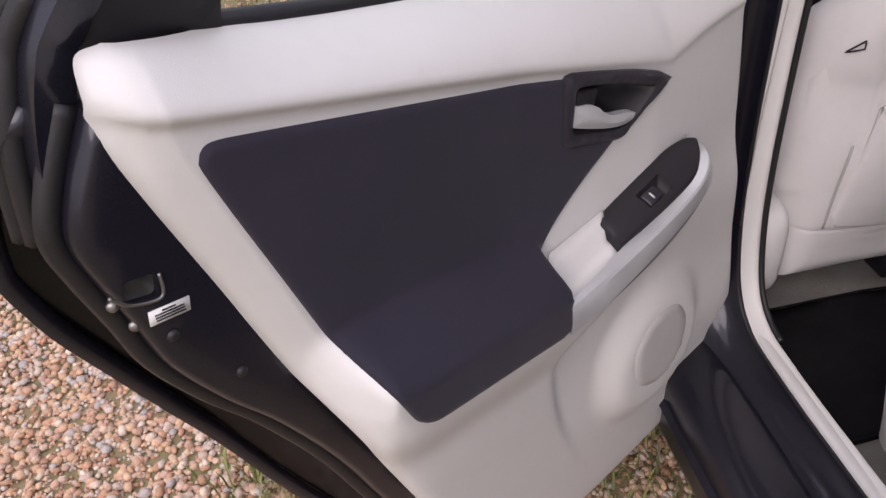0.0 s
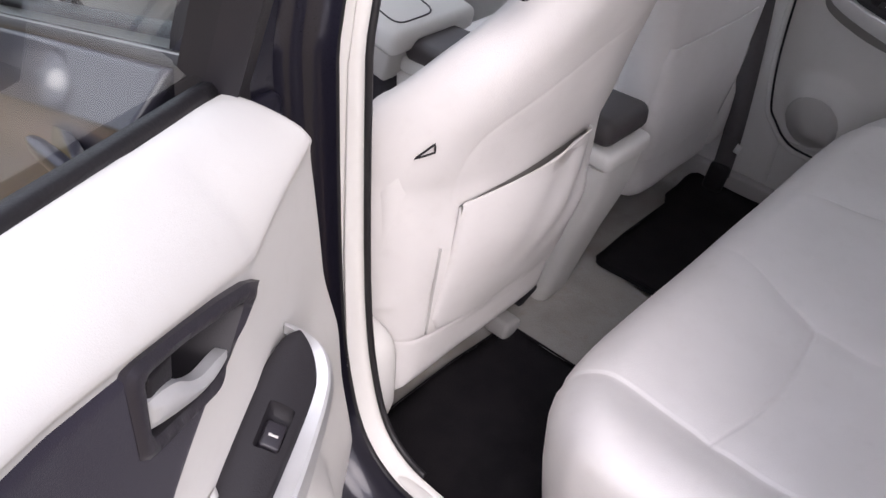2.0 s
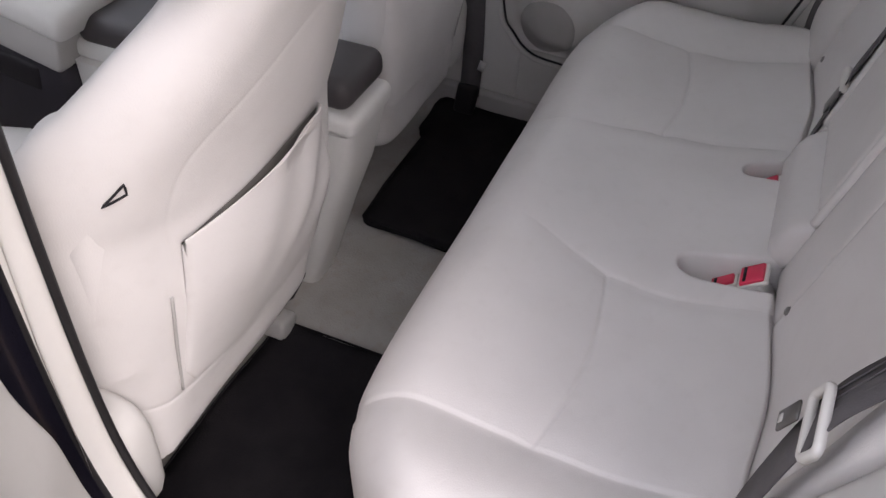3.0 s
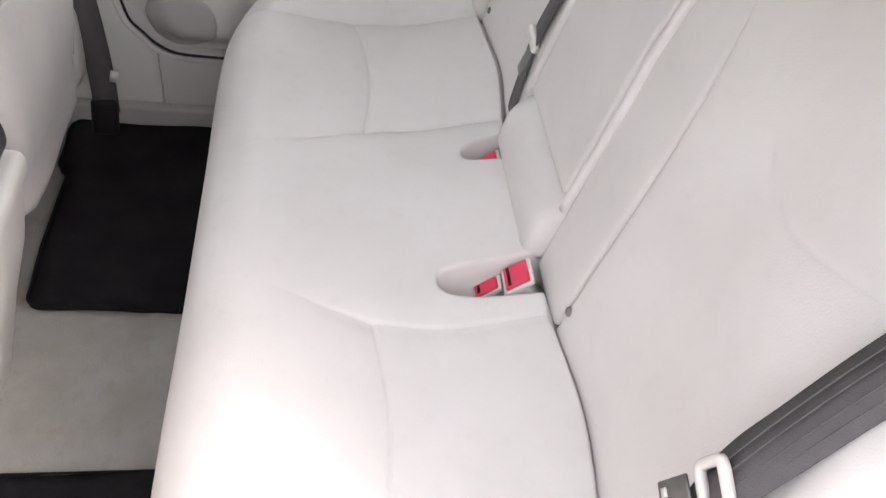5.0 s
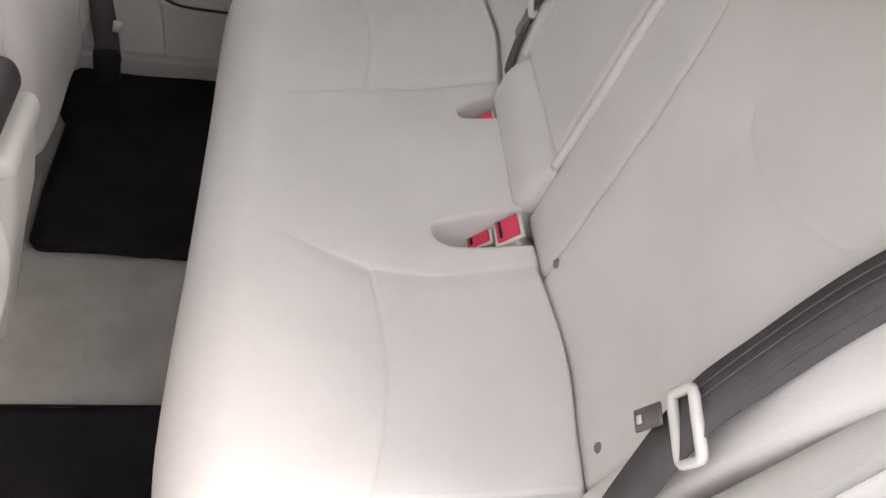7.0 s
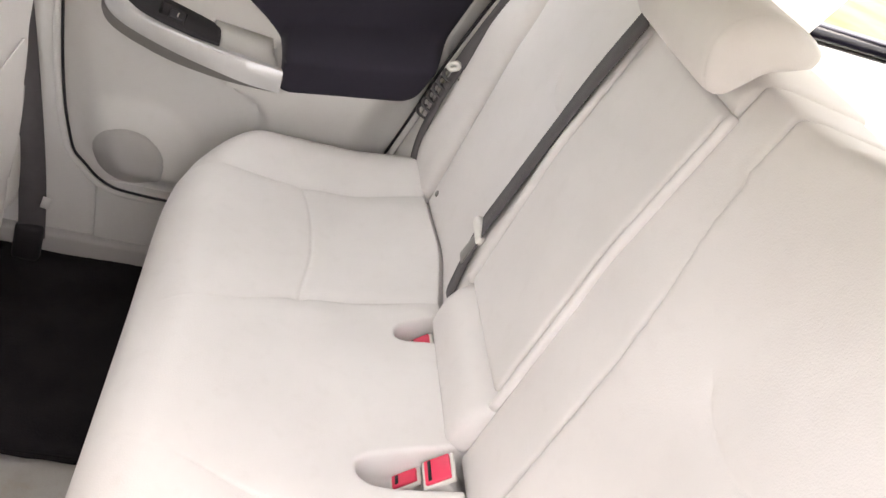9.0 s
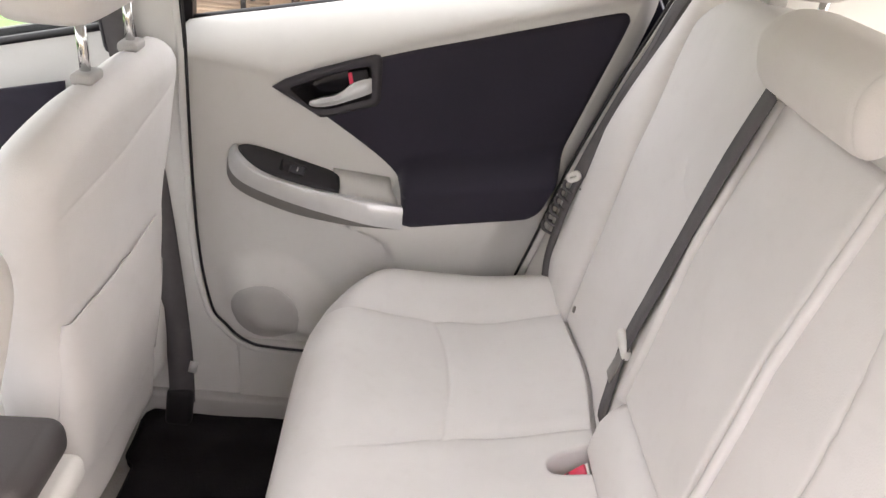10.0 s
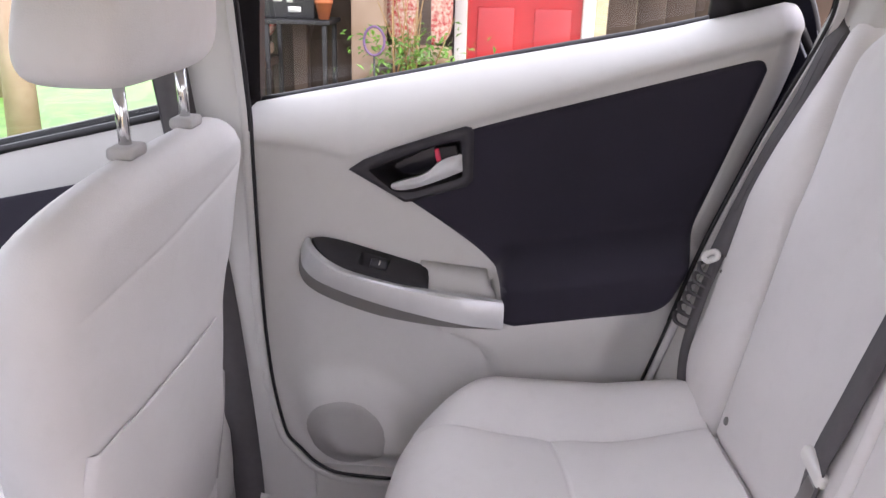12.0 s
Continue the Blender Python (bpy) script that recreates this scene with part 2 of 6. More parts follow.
def sheet(outline, shape, step=0.012, rings=(), seams=(), holes=(), skirt=(), flip=False):
    """A curved sheet over a flat outline: shape() lifts its points into space; skirt: offsets of further rows round its rim."""
    rim = dense(outline, step)
    n = len(rim)
    pts, edges = [rim], [(i, (i + 1) % n) for i in range(n)]
    count = n
    for h in holes:
        hp = dense(h, step)
        pts.append(hp)
        edges += [(count + i, count + (i + 1) % len(hp)) for i in range(len(hp))]
        count += len(hp)
    for s in seams:
        for off in (0.0, 0.0024, -0.0024, 0.006, -0.006, 0.012, -0.012):
            sp = dense(s, step * 0.6, False)
            t = np.gradient(sp, axis=0)
            t /= np.linalg.norm(t, axis=1)[:, None] + 1e-12
            sp = sp + np.stack([-t[:, 1], t[:, 0]], 1) * off
            sp = sp[inside(sp, rim) & (away(sp, rim, True) > 0.003)]
            pts.append(sp)
            count += len(sp)
    lo, hi = rim.min(0), rim.max(0)
    gx, gy = np.meshgrid(np.arange(lo[0], hi[0], step), np.arange(lo[1], hi[1], step * 0.87))
    gx = gx + (np.arange(gx.shape[0]) % 2)[:, None] * step / 2
    g = np.stack([gx.ravel(), gy.ravel()], 1)
    g = g[inside(g, rim)]
    clear = max([step * 0.6, *[r + step * 0.4 for r in rings]])
    g = g[away(g, rim, True) > clear]
    for s in seams:
        g = g[away(g, s) > 0.012 + step * 0.5]
    for h in holes:
        g = g[~inside(g, h)]
        if len(g):
            g = g[away(g, h, True) > step * 0.5]
    area = 0.5 * np.sum(rim[:, 0] * np.roll(rim[:, 1], -1) - np.roll(rim[:, 0], -1) * rim[:, 1])
    for r in rings:
        t = np.roll(rim, -1, 0) - np.roll(rim, 1, 0)
        t /= np.linalg.norm(t, axis=1)[:, None] + 1e-12
        q = rim + np.stack([-t[:, 1], t[:, 0]], 1) * r * (1 if area > 0 else -1)
        q = q[inside(q, rim) & (away(q, rim, True) > r * 0.85)]
        for s in seams:
            q = q[away(q, s) > 0.014]
        pts.append(q)
    pts.append(g)
    flat = np.concatenate([x for x in pts if len(x)])
    res = geometry.delaunay_2d_cdt([Vector(q) for q in flat], edges, [], 0, 1e-6)
    v2 = np.array([tuple(q) for q in res[0]])
    tri = np.array([f for f in res[2] if len(f) == 3])
    mid = v2[tri].mean(1)
    ok = inside(mid, rim)
    for h in holes:
        ok &= ~inside(mid, h)
    p0, p1, p2 = v2[tri[:, 0]], v2[tri[:, 1]], v2[tri[:, 2]]
    size = 0.5 * np.abs((p1[:, 0] - p0[:, 0]) * (p2[:, 1] - p0[:, 1]) - (p2[:, 0] - p0[:, 0]) * (p1[:, 1] - p0[:, 1]))
    on_rim = away(v2, rim, True) < 1e-5
    ok &= ~(on_rim[tri].all(1) & (size < 0.02 * step**2))
    tri = tri[ok]
    v3 = np.asarray(shape(v2), float)
    bm = bmesh.new()
    vs = [bm.verts.new(q) for q in v3]
    for a, b, c in tri:
        try:
            bm.faces.new((vs[c], vs[b], vs[a]) if flip else (vs[a], vs[b], vs[c]))
        except ValueError:
            pass
    if len(skirt):
        border = [e for e in bm.edges if len(e.link_faces) == 1]
        ring = {}
        for e in border:
            for v in e.verts:
                ring.setdefault(v, v)
        base = {v: v.co.copy() for v in ring}
        for off in skirt:
            nxt = {}
            for v in ring:
                o = off(np.array(base[v])) if callable(off) else np.array(off)
                nxt[v] = bm.verts.new(base[v] + Vector(o))
            for e in border:
                a, b = e.verts
                lp = e.link_loops[0] if ring[a] is a else None
                bm.faces.new((ring[a], ring[b], nxt[b], nxt[a]))
            ring = nxt
        bmesh.ops.remove_doubles(bm, verts=bm.verts, dist=1e-5)
        bmesh.ops.dissolve_degenerate(bm, edges=bm.edges, dist=1e-5)
        bmesh.ops.recalc_face_normals(bm, faces=bm.faces)
    for v in [v for v in bm.verts if not v.link_faces]:
        bm.verts.remove(v)
    return bm


def round_edge(d, r, power=2.2):
    """How far a surface drops at distance d from its rim, with a rounded edge of radius r."""
    u = np.clip(1 - d / r, 0, 1)
    return r * (1 - (1 - u**power) ** (1 / power))


def sweep(line, profile, closed=False, up=(0, 0, 1), scales=None):
    """A profile (2D outline) carried along a line."""
    p = [Vector(q) for q in line]
    bm = bmesh.new()
    rows = []
    k = len(p)
    for i in range(k):
        if closed:
            t = p[(i + 1) % k] - p[i - 1]
        else:
            t = p[min(i + 1, k - 1)] - p[max(i - 1, 0)]
        t.normalize()
        u = Vector(up[i] if isinstance(up, list) else up)
        s = t.cross(u)
        s = s.normalized() if s.length > 1e-6 else t.orthogonal().normalized()
        w = s.cross(t).normalized()
        f = 1.0 if scales is None else scales[i]
        rows.append([bm.verts.new(p[i] + s * a * f + w * b * f) for a, b in profile])
    m = len(profile)
    for i in range(k if closed else k - 1):
        a, b = rows[i], rows[(i + 1) % k]
        for j in range(m):
            bm.faces.new((a[j], a[(j + 1) % m], b[(j + 1) % m], b[j]))
    if not closed:
        bm.faces.new(rows[0][::-1])
        bm.faces.new(rows[-1])
    bmesh.ops.recalc_face_normals(bm, faces=bm.faces)
    return bm


def ring_profile(r, n=10, rx=1.0):
    return [(math.cos(i * 2 * math.pi / n) * r * rx, math.sin(i * 2 * math.pi / n) * r) for i in range(n)]


def strap_profile(w, t):
    return [(-w / 2, -t / 2), (w / 2, -t / 2), (w / 2, t / 2), (-w / 2, t / 2)]


def block(size, at=(0, 0, 0), turn=(0, 0, 0), bevel=0.004, seg=3, taper=None):
    """A box with softened edges; taper: the share of x and y left at its top."""
    bm = bmesh.new()
    bmesh.ops.create_cube(bm, size=1)
    for v in bm.verts:
        if taper and v.co.z > 0:
            v.co.x *= taper[0]
            v.co.y *= taper[1]
        v.co = Vector((v.co.x * size[0], v.co.y * size[1], v.co.z * size[2]))
    if bevel:
        bmesh.ops.bevel(bm, geom=bm.edges[:], offset=bevel, segments=seg, affect="EDGES", profile=0.5)
    bm.transform(pose(*at, *turn))
    return bm


def rod(a, b, r, n=12, r2=None):
    a, b = Vector(a), Vector(b)
    bm = bmesh.new()
    bmesh.ops.create_cone(bm, cap_ends=True, segments=n, radius1=r, radius2=r if r2 is None else r2, depth=(b - a).length)
    bm.transform(Matrix.Translation((a + b) / 2) @ (b - a).to_track_quat("Z", "Y").to_matrix().to_4x4())
    return bm


def lathe(profile, n=24, at=(0, 0, 0), turn=(0, 0, 0)):
    """profile: rows of radius and height, turned round z."""
    bm = bmesh.new()
    rows = []
    for r, z in profile:
        rows.append([bm.verts.new((r * math.cos(i * 2 * math.pi / n), r * math.sin(i * 2 * math.pi / n), z)) for i in range(n)])
    for a, b in zip(rows, rows[1:]):
        for j in range(n):
            bm.faces.new((a[j], a[(j + 1) % n], b[(j + 1) % n], b[j]))
    bm.faces.new(rows[0][::-1])
    bm.faces.new(rows[-1])
    bm.transform(pose(*at, *turn))
    bmesh.ops.remove_doubles(bm, verts=bm.verts, dist=1e-6)
    bmesh.ops.recalc_face_normals(bm, faces=bm.faces)
    return bm


def smoothstep(a, b, x):
    t = np.clip((x - a) / (b - a), 0, 1)
    return t * t * (3 - 2 * t)


# ---- the car: shell and setting inside ----
HINGE, OPEN = (-0.790, 0.047), 57.4


def belt_line(y):
    """Height of the rear door's window sill."""
    return np.interp(-np.asarray(y, float), [-0.10, 0.0, 0.053, 0.14, 0.26, 0.39, 0.569, 0.68, 0.76, 1.2], [1.000, 1.023, 1.034, 1.052, 1.078, 1.106, 1.142, 1.168, 1.192, 1.24])


RIM = np.concatenate([
    spline([(-0.10, 1.40), (-0.05, 1.34), (-0.020, 1.22)], 8)[:-1],
    spline([(-0.020, 1.22), (-0.022, 1.03), (-0.024, 0.85), (-0.030, 0.68), (-0.044, 0.56), (-0.072, 0.465), (-0.115, 0.418), (-0.18, 0.405), (-0.36, 0.405), (-0.50, 0.42), (-0.575, 0.50), (-0.605, 0.62), (-0.635, 0.72), (-0.675, 0.86), (-0.755, 1.08), (-0.785, 1.17), (-0.788, 1.215)], 8),
    spline([(-0.788, 1.215), (-0.745, 1.285), (-0.64, 1.365), (-0.5, 1.405), (-0.3, 1.412), (-0.10, 1.40)], 8)[1:-1]])


def shell():
    floor = thing("floor", (0, 0, 0.2), "grey carpeted car floor with a low middle tunnel", "floor", kind="structure")

    def lift(p):
        x, y = p[:, 0], p[:, 1]
        hump = 0.018 * (1 - smoothstep(0.13, 0.20, np.abs(x)))
        rise = 0.16 * smoothstep(0.16, 0.50, y) * (np.abs(x) > -1) * 0.25
        crumple = 0.004 * np.sin(x * 37 + y * 13) * np.sin(y * 41 - x * 7)
        return np.stack([x, y, 0.232 + hump + rise + crumple + 0.05 * smoothstep(0.60, 0.66, np.abs(x))], 1)

    part("carpet", sheet([(-0.67, -0.72), (0.67, -0.72), (0.67, 1.2), (-0.67, 1.2)], lift, 0.025), CARPET, floor)
    part("underbody", block((1.5, 3.6, 0.03), (0, 0.1, 0.19), bevel=0.005), BLACK, floor)
    part("seat_riser", block((1.04, 0.05, 0.30), (0, -0.42, 0.38), bevel=0.01), CARPET, floor)

    for s, name in ((-1, "left"), (1, "right")):
        # the rim of the rear door opening, with its rubber seal and pale trim
        frame_ = thing("door_frame_" + name, (s * 0.66, -0.3, 0.3), "rear door opening with pale trim, black rubber seal and dark painted jamb", "door frame", kind="structure")
        full = RIM + np.stack([0.004 * (s < 0) * smoothstep(-0.14, -0.06, RIM[:, 0]), 0.031 * (s > 0) * smoothstep(0.52, 0.44, RIM[:, 1])], 1)

        def at_rim(pts, dx, out):
            """The rim's line, moved by dx sideways and widened by out."""
            t = np.roll(pts, -1, 0) - np.roll(pts, 1, 0)
            t /= np.linalg.norm(t, axis=1)[:, None]
            q = pts + np.stack([-t[:, 1], t[:, 0]], 1) * -out
            lean = np.clip(pts[:, 1] - 1.02, 0, 1) * 0.20 + max(dx - 0.058, 0) * 0.8 * smoothstep(0.98, 1.10, pts[:, 1])
            return [(s * (0.662 + dx - l_), a, b) for (a, b), l_ in zip(q, lean)]

        part("rubber_seal", sweep(at_rim(full, -0.022, 0.0015) if s > 0 else at_rim(full, 0.000, -0.0155), ring_profile(0.0027 if s > 0 else 0.0080, 8), closed=True, up=(1, 0, 0)), RUBBER, frame_, "black rubber door seal")
        # black bead added as the shaded gap between pillar trim and seat
        if s < 0:
            bead = np.array([q for q, (a, b) in zip(at_rim(full, -0.0335, 0.0045), full) if a > -0.16 and 0.36 < b < 1.28])
            bead = bead[np.argsort(bead[:, 2])]
            part("gap_bead", sweep([tuple(q) for q in bead], ring_profile(0.0048, 8), up=(1, 0, 0)), RUBBER, frame_, "black bead standing for the shaded gap inside the pillar trim")
        bm = bmesh.new()
        loops = [at_rim(full, dx, out) for dx, out in ((-0.028, -0.001 if s > 0 else 0.004), (-0.030, -0.008 if s > 0 else -0.002), (-0.024, -0.013 if s > 0 else -0.006), (-0.010, -0.016 if s > 0 else -0.009), (0.0, -0.016 if s > 0 else -0.009))]
        rows = [[bm.verts.new(q) for q in lp] for lp in loops]
        k = len(full)
        for a, b in zip(rows, rows[1:]):
            for i in range(k):
                bm.faces.new((a[i], a[(i + 1) % k], b[(i + 1) % k], b[i]))
        bmesh.ops.recalc_face_normals(bm, faces=bm.faces)
        part("edge_trim", bm, TRIM, frame_, "pale grey plastic edge trim")
        bm = bmesh.new()
        loops = [at_rim(full, dx, out) for dx, out in ((0.006, -0.004), (0.012, -0.028), (0.035, -0.034), (0.055, -0.040), (0.075, -0.075), (0.125, -0.085), (0.165, -0.10))]
        rows = [[bm.verts.new(q) for q in lp] for lp in loops]
        for a, b in zip(rows, rows[1:]):
            for i in range(k):
                bm.faces.new((a[i], a[(i + 1) % k], b[(i + 1) % k], b[i]))
        bmesh.ops.recalc_face_normals(bm, faces=bm.faces)
        part("jamb", bm, PAINT, frame_, "dark painted metal jamb")
        # sill step plate inside the opening
        if s < 0:
            part("sill_plate", block((0.022, 0.62, 0.062), (-0.652, -0.28, 0.372), (0, 12, 0), 0.008, 4), TRIM, frame_, "pale plastic sill plate")
            part("sill_side", block((0.03, 1.1, 0.15), (-0.652, -0.05, 0.285), bevel=0.008), TRIM_GREY, frame_)
        else:
            part("sill_plate", block((0.030, 0.52, 0.15), (0.664, -0.361, 0.366), (0, -4, 0), 0.004, 3), TRIM, frame_, "pale plastic sill cover")
            part("sill_side", block((0.03, 1.1, 0.10), (0.648, -0.05, 0.262), bevel=0.008), TRIM_GREY, frame_)
        # middle pillar
        pil = thing("pillar_" + name, (s * 0.66, 0.05, 0.3), "pale plastic middle pillar between the doors", "pillar", kind="structure")
        bm = bmesh.new()
        rows = []
        foot = ((0.24, -0.098, 0.20, 0.658), (0.38, -0.098, 0.18, 0.657), (0.425, -0.094, 0.172, 0.657), (0.465, -0.066, 0.16, 0.658), (0.50, -0.046, 0.15, 0.660)) if s > 0 else ((0.24, -0.03, 0.20, 0.668), (0.42, -0.045, 0.17, 0.666))
        for z, y0, y1, x in foot + ((0.55, -0.032, 0.14, 0.662), (0.75, -0.020, 0.12, 0.658), (1.0, -0.014, 0.105, 0.648), (1.2, -0.010, 0.09, 0.612), (1.34, -0.02, 0.08, 0.585), (1.44, -0.04, 0.08, 0.55)):
            rows.append([bm.verts.new((s * (x + dx), y, z)) for y, dx in ((y0 - 0.001, 0.003), (y0 + 0.003, 0.0), (y0 + 0.012, -0.002), (y0 + 0.035, 0), (y1 - 0.035, 0), (y1 - 0.012, 0.006), (y1, 0.03), (y1, 0.07))])
        for a, b in zip(rows, rows[1:]):
            for i in range(7):
                bm.faces.new((a[i], a[i + 1], b[i + 1], b[i]))
        bmesh.ops.recalc_face_normals(bm, faces=bm.faces)
        part("pillar_cover", bm, TRIM, pil)
        part("pillar_metal", block((0.10, 0.13, 0.68), (s * 0.765, 0.075, 0.64), bevel=0.012), PAINT, pil, "dark painted pillar metal")
        part("pillar_upper", block((0.06, 0.11, 0.48), (s * 0.668, 0.080, 1.18), (0, s * -18, 0), 0.012), PAINT, pil, "dark painted upper pillar metal")
        # trim beside the backrest
        side = thing("side_trim_" + name, (s * 0.65, -0.7, 0.6), "pale plastic side trim beside the rear backrest", "trim", kind="structure")
        bm = bmesh.new()
        rows = []
        for z, ya, yb in ((0.40, -0.55, -0.78), (0.55, -0.60, -0.80), (0.66, -0.625, -0.82), (0.86, -0.683, -0.86), (1.08, -0.765, -0.93), (1.20, -0.797, -0.97), (1.29, -0.745, -1.0), (1.42, -0.60, -1.0)):
            ln = max(z - 1.02, 0) * 0.20
            swell = 0.030 * (s < 0) * float(smoothstep(0.66, 0.84, z))
            inner = float(np.interp(z, [0.64, 0.70, 0.80, 0.95, 1.05, 1.17], [0.572, 0.575, 0.578, 0.592, 0.608, 0.612])) if s < 0 else 0.585
            rows.append([bm.verts.new((s * (x - ln), y, z)) for x, y in ((0.67, ya), (0.655, ya - 0.003), (0.63, ya - 0.010 + swell * 0.6), (inner + 0.016, ya - 0.022 + swell), (inner + 0.003, ya - 0.030 + swell), (inner, yb), (0.565 if s > 0 else inner, yb - 0.3))])
        for a, b in zip(rows, rows[1:]):
            for i in range(6):
                bm.faces.new((a[i], a[i + 1], b[i + 1], b[i]))
        bmesh.ops.recalc_face_normals(bm, faces=bm.faces)
        part("side_cover", bm, TRIM, side)

    roof = thing("ceiling", (0, 0, 1.45), "pale cloth headliner under a dark painted roof", "ceiling", kind="structure")
    lift_r = lambda dz: (lambda p: np.stack([p[:, 0], p[:, 1], 1.475 + dz - 0.16 * p[:, 0] ** 2 - 0.05 * np.clip(np.abs(p[:, 1] + 0.1) - 0.5, 0, 2) ** 2], 1))
    lid = rounded([(-0.60, -1.25), (0.60, -1.25), (0.58, 0.75), (-0.58, 0.75)], 0.08)
    part("headliner", sheet(lid, lift_r(-0.03), 0.06, flip=True), HEADLINER, roof)
    part("roof_skin", sheet(lid, lift_r(0.01), 0.06), PAINT, roof)

    back = thing("cargo_area", (0, -1.2, 0.9), "pale rear cargo cover and hatch behind the seats", "cargo area", kind="structure")
    part("cargo_cover", block((1.16, 0.80, 0.02), (0, -1.33, 1.06), bevel=0.006), TRIM, back)
    part("hatch_panel", block((1.3, 0.05, 0.9), (0, -1.80, 0.62), bevel=0.02), TRIM_GREY, back)
    for s in (-1, 1):
        part("quarter_panel", block((0.10, 1.15, 0.62), (s * 0.70, -1.35, 0.74), bevel=0.02), TRIM, back)
        part("rear_pillar", block((0.06, 0.16, 0.62), (s * 0.60, -1.48, 1.28), (-52, 0, 0), bevel=0.02), TRIM, back)
    hatch = bmesh.new()
    q = [hatch.verts.new(c) for c in ((-0.58, -1.22, 1.42), (0.58, -1.22, 1.42), (0.60, -1.80, 1.08), (-0.60, -1.80, 1.08))]
    hatch.faces.new(q)
    part("hatch_glass", hatch, TINTED, back, "dark tinted hatch glass")

    front = thing("windscreen", (0, 1.2, 1.0), "sloping windscreen between pale pillars", "windscreen", kind="structure")
    ws = bmesh.new()
    q = [ws.verts.new(c) for c in ((-0.56, 0.72, 1.42), (0.56, 0.72, 1.42), (0.66, 1.55, 0.98), (-0.66, 1.55, 0.98))]
    ws.faces.new(q)
    part("glass", ws, GLASS, front).visible_shadow = False
    for s in (-1, 1):
        part("front_pillar", rod((s * 0.575, 0.72, 1.41), (s * 0.69, 1.56, 0.97), 0.035, 12), TRIM, front)


# ---- doors ----
# the outline of the lower front hollow of a rear door's trim, which holds the loudspeaker
HOLLOW = np.concatenate([spline([(0.2, 0.80), (-0.09, 0.764), (-0.182, 0.732), (-0.249, 0.716), (-0.302, 0.703), (-0.338, 0.693), (-0.361, 0.677), (-0.374, 0.650), (-0.376, 0.61), (-0.365, 0.54), (-0.345, 0.47), (-0.315, 0.39), (-0.27, 0.32), (-0.21, 0.20)], 6), [(0.2, 0.20)]])


def panel_x(y, z):
    """How far the rear door's inner face stands from the car's middle."""
    turn = 0.10 * np.clip(-0.17 - y, 0, 0.23)
    base = 0.667 + turn - (0.012 + turn) * smoothstep(0.88, 0.66, z) - 0.012 * smoothstep(0.60, 0.42, z)
    rim = np.where(y > -0.158, np.interp(y, [-0.158, -0.12, -0.08, -0.04, 0.02], [0.960, 0.968, 0.974, 0.978, 0.980]), 0.962 - 0.305 * (y + 0.158))
    t = np.clip((z - rim) / np.maximum(belt_line(y) - rim, 0.02), 0, 1.1)
    band = 0.662 + 0.7 * turn + 0.012 * t + (0.056 - 0.034 * smoothstep(-0.62, -0.77, y)) * t**2
    up = smoothstep(-0.010, 0.010, z - rim)
    x = base * (1 - up) + band * up
    x = x + (0.668 - x) * smoothstep(-0.10, -0.01, y) * smoothstep(0.68, 0.80, z) * smoothstep(0.0, -0.03, z - rim)
    foot = 0.727 - 0.17 * (y + 0.393)
    u = z - foot
    arm = 0.690 - 0.076 * smoothstep(0.115, 0.055, u) + 0.026 * smoothstep(0.004, -0.10, u)
    p = np.stack([y, z], 1)
    gap = away(p, HOLLOW, True) * np.where(inside(p, HOLLOW), -1, 1)
    below = smoothstep(0.730, 0.722, z) * smoothstep(-0.27, -0.31, y)
    fade = np.maximum(smoothstep(-0.375, -0.395, y), below) * smoothstep(-0.004, 0.010, gap) * smoothstep(-0.705, -0.655, y + 0.28 * np.clip(0.80 - z, -0.2, 0)) * smoothstep(-0.50, -0.12, u)
    x = np.where(u < 0.12, x * (1 - fade) + np.minimum(arm, x) * fade, x)
    d = np.hypot(y + 0.150, z - 0.498)
    x = x - 0.025 * smoothstep(0.142, 0.082, d)
    x = x + 0.55 * np.clip(-0.768 - y, 0, 1) * smoothstep(1.02, 1.12, z)
    return x


PANEL = np.concatenate([
    spline([(0.050, 0.262), (0.085, 0.30), (0.098, 0.40), (0.087, 0.55), (0.062, 0.72), (0.038, 0.86), (0.016, 0.96), (0.006, 1.0), (0.000, 1.019)], 6)[:-1],
    spline([(-0.004, 1.023), (-0.053, 1.034), (-0.14, 1.052), (-0.26, 1.078), (-0.39, 1.106), (-0.569, 1.142), (-0.68, 1.168), (-0.758, 1.191)], 5)[:-1],
    spline([(-0.764, 1.192), (-0.780, 1.188), (-0.788, 1.174), (-0.791, 1.15), (-0.785, 1.107), (-0.766, 1.047), (-0.740, 0.966), (-0.707, 0.86), (-0.663, 0.733), (-0.605, 0.573), (-0.535, 0.40), (-0.475, 0.27)], 5)[:-1],
    spline([(-0.46, 0.250), (-0.20, 0.235), (-0.03, 0.238), (0.03, 0.248)], 5)[:-1]])
CREASE = spline([(0.02, 0.980), (-0.04, 0.978), (-0.08, 0.974), (-0.12, 0.968), (-0.158, 0.961), (-0.25, 0.990), (-0.40, 1.036), (-0.60, 1.097), (-0.78, 1.152)], 6)
REAR_EDGE = spline([(-0.786, 1.21), (-0.791, 1.15), (-0.785, 1.107), (-0.766, 1.047), (-0.740, 0.966), (-0.707, 0.86), (-0.663, 0.733), (-0.605, 0.573), (-0.535, 0.40)], 5)
FACET = spline([(-0.756, 1.185), (-0.755, 1.15), (-0.750, 1.115), (-0.732, 1.06), (-0.706, 0.978), (-0.674, 0.874), (-0.640, 0.775)], 5)
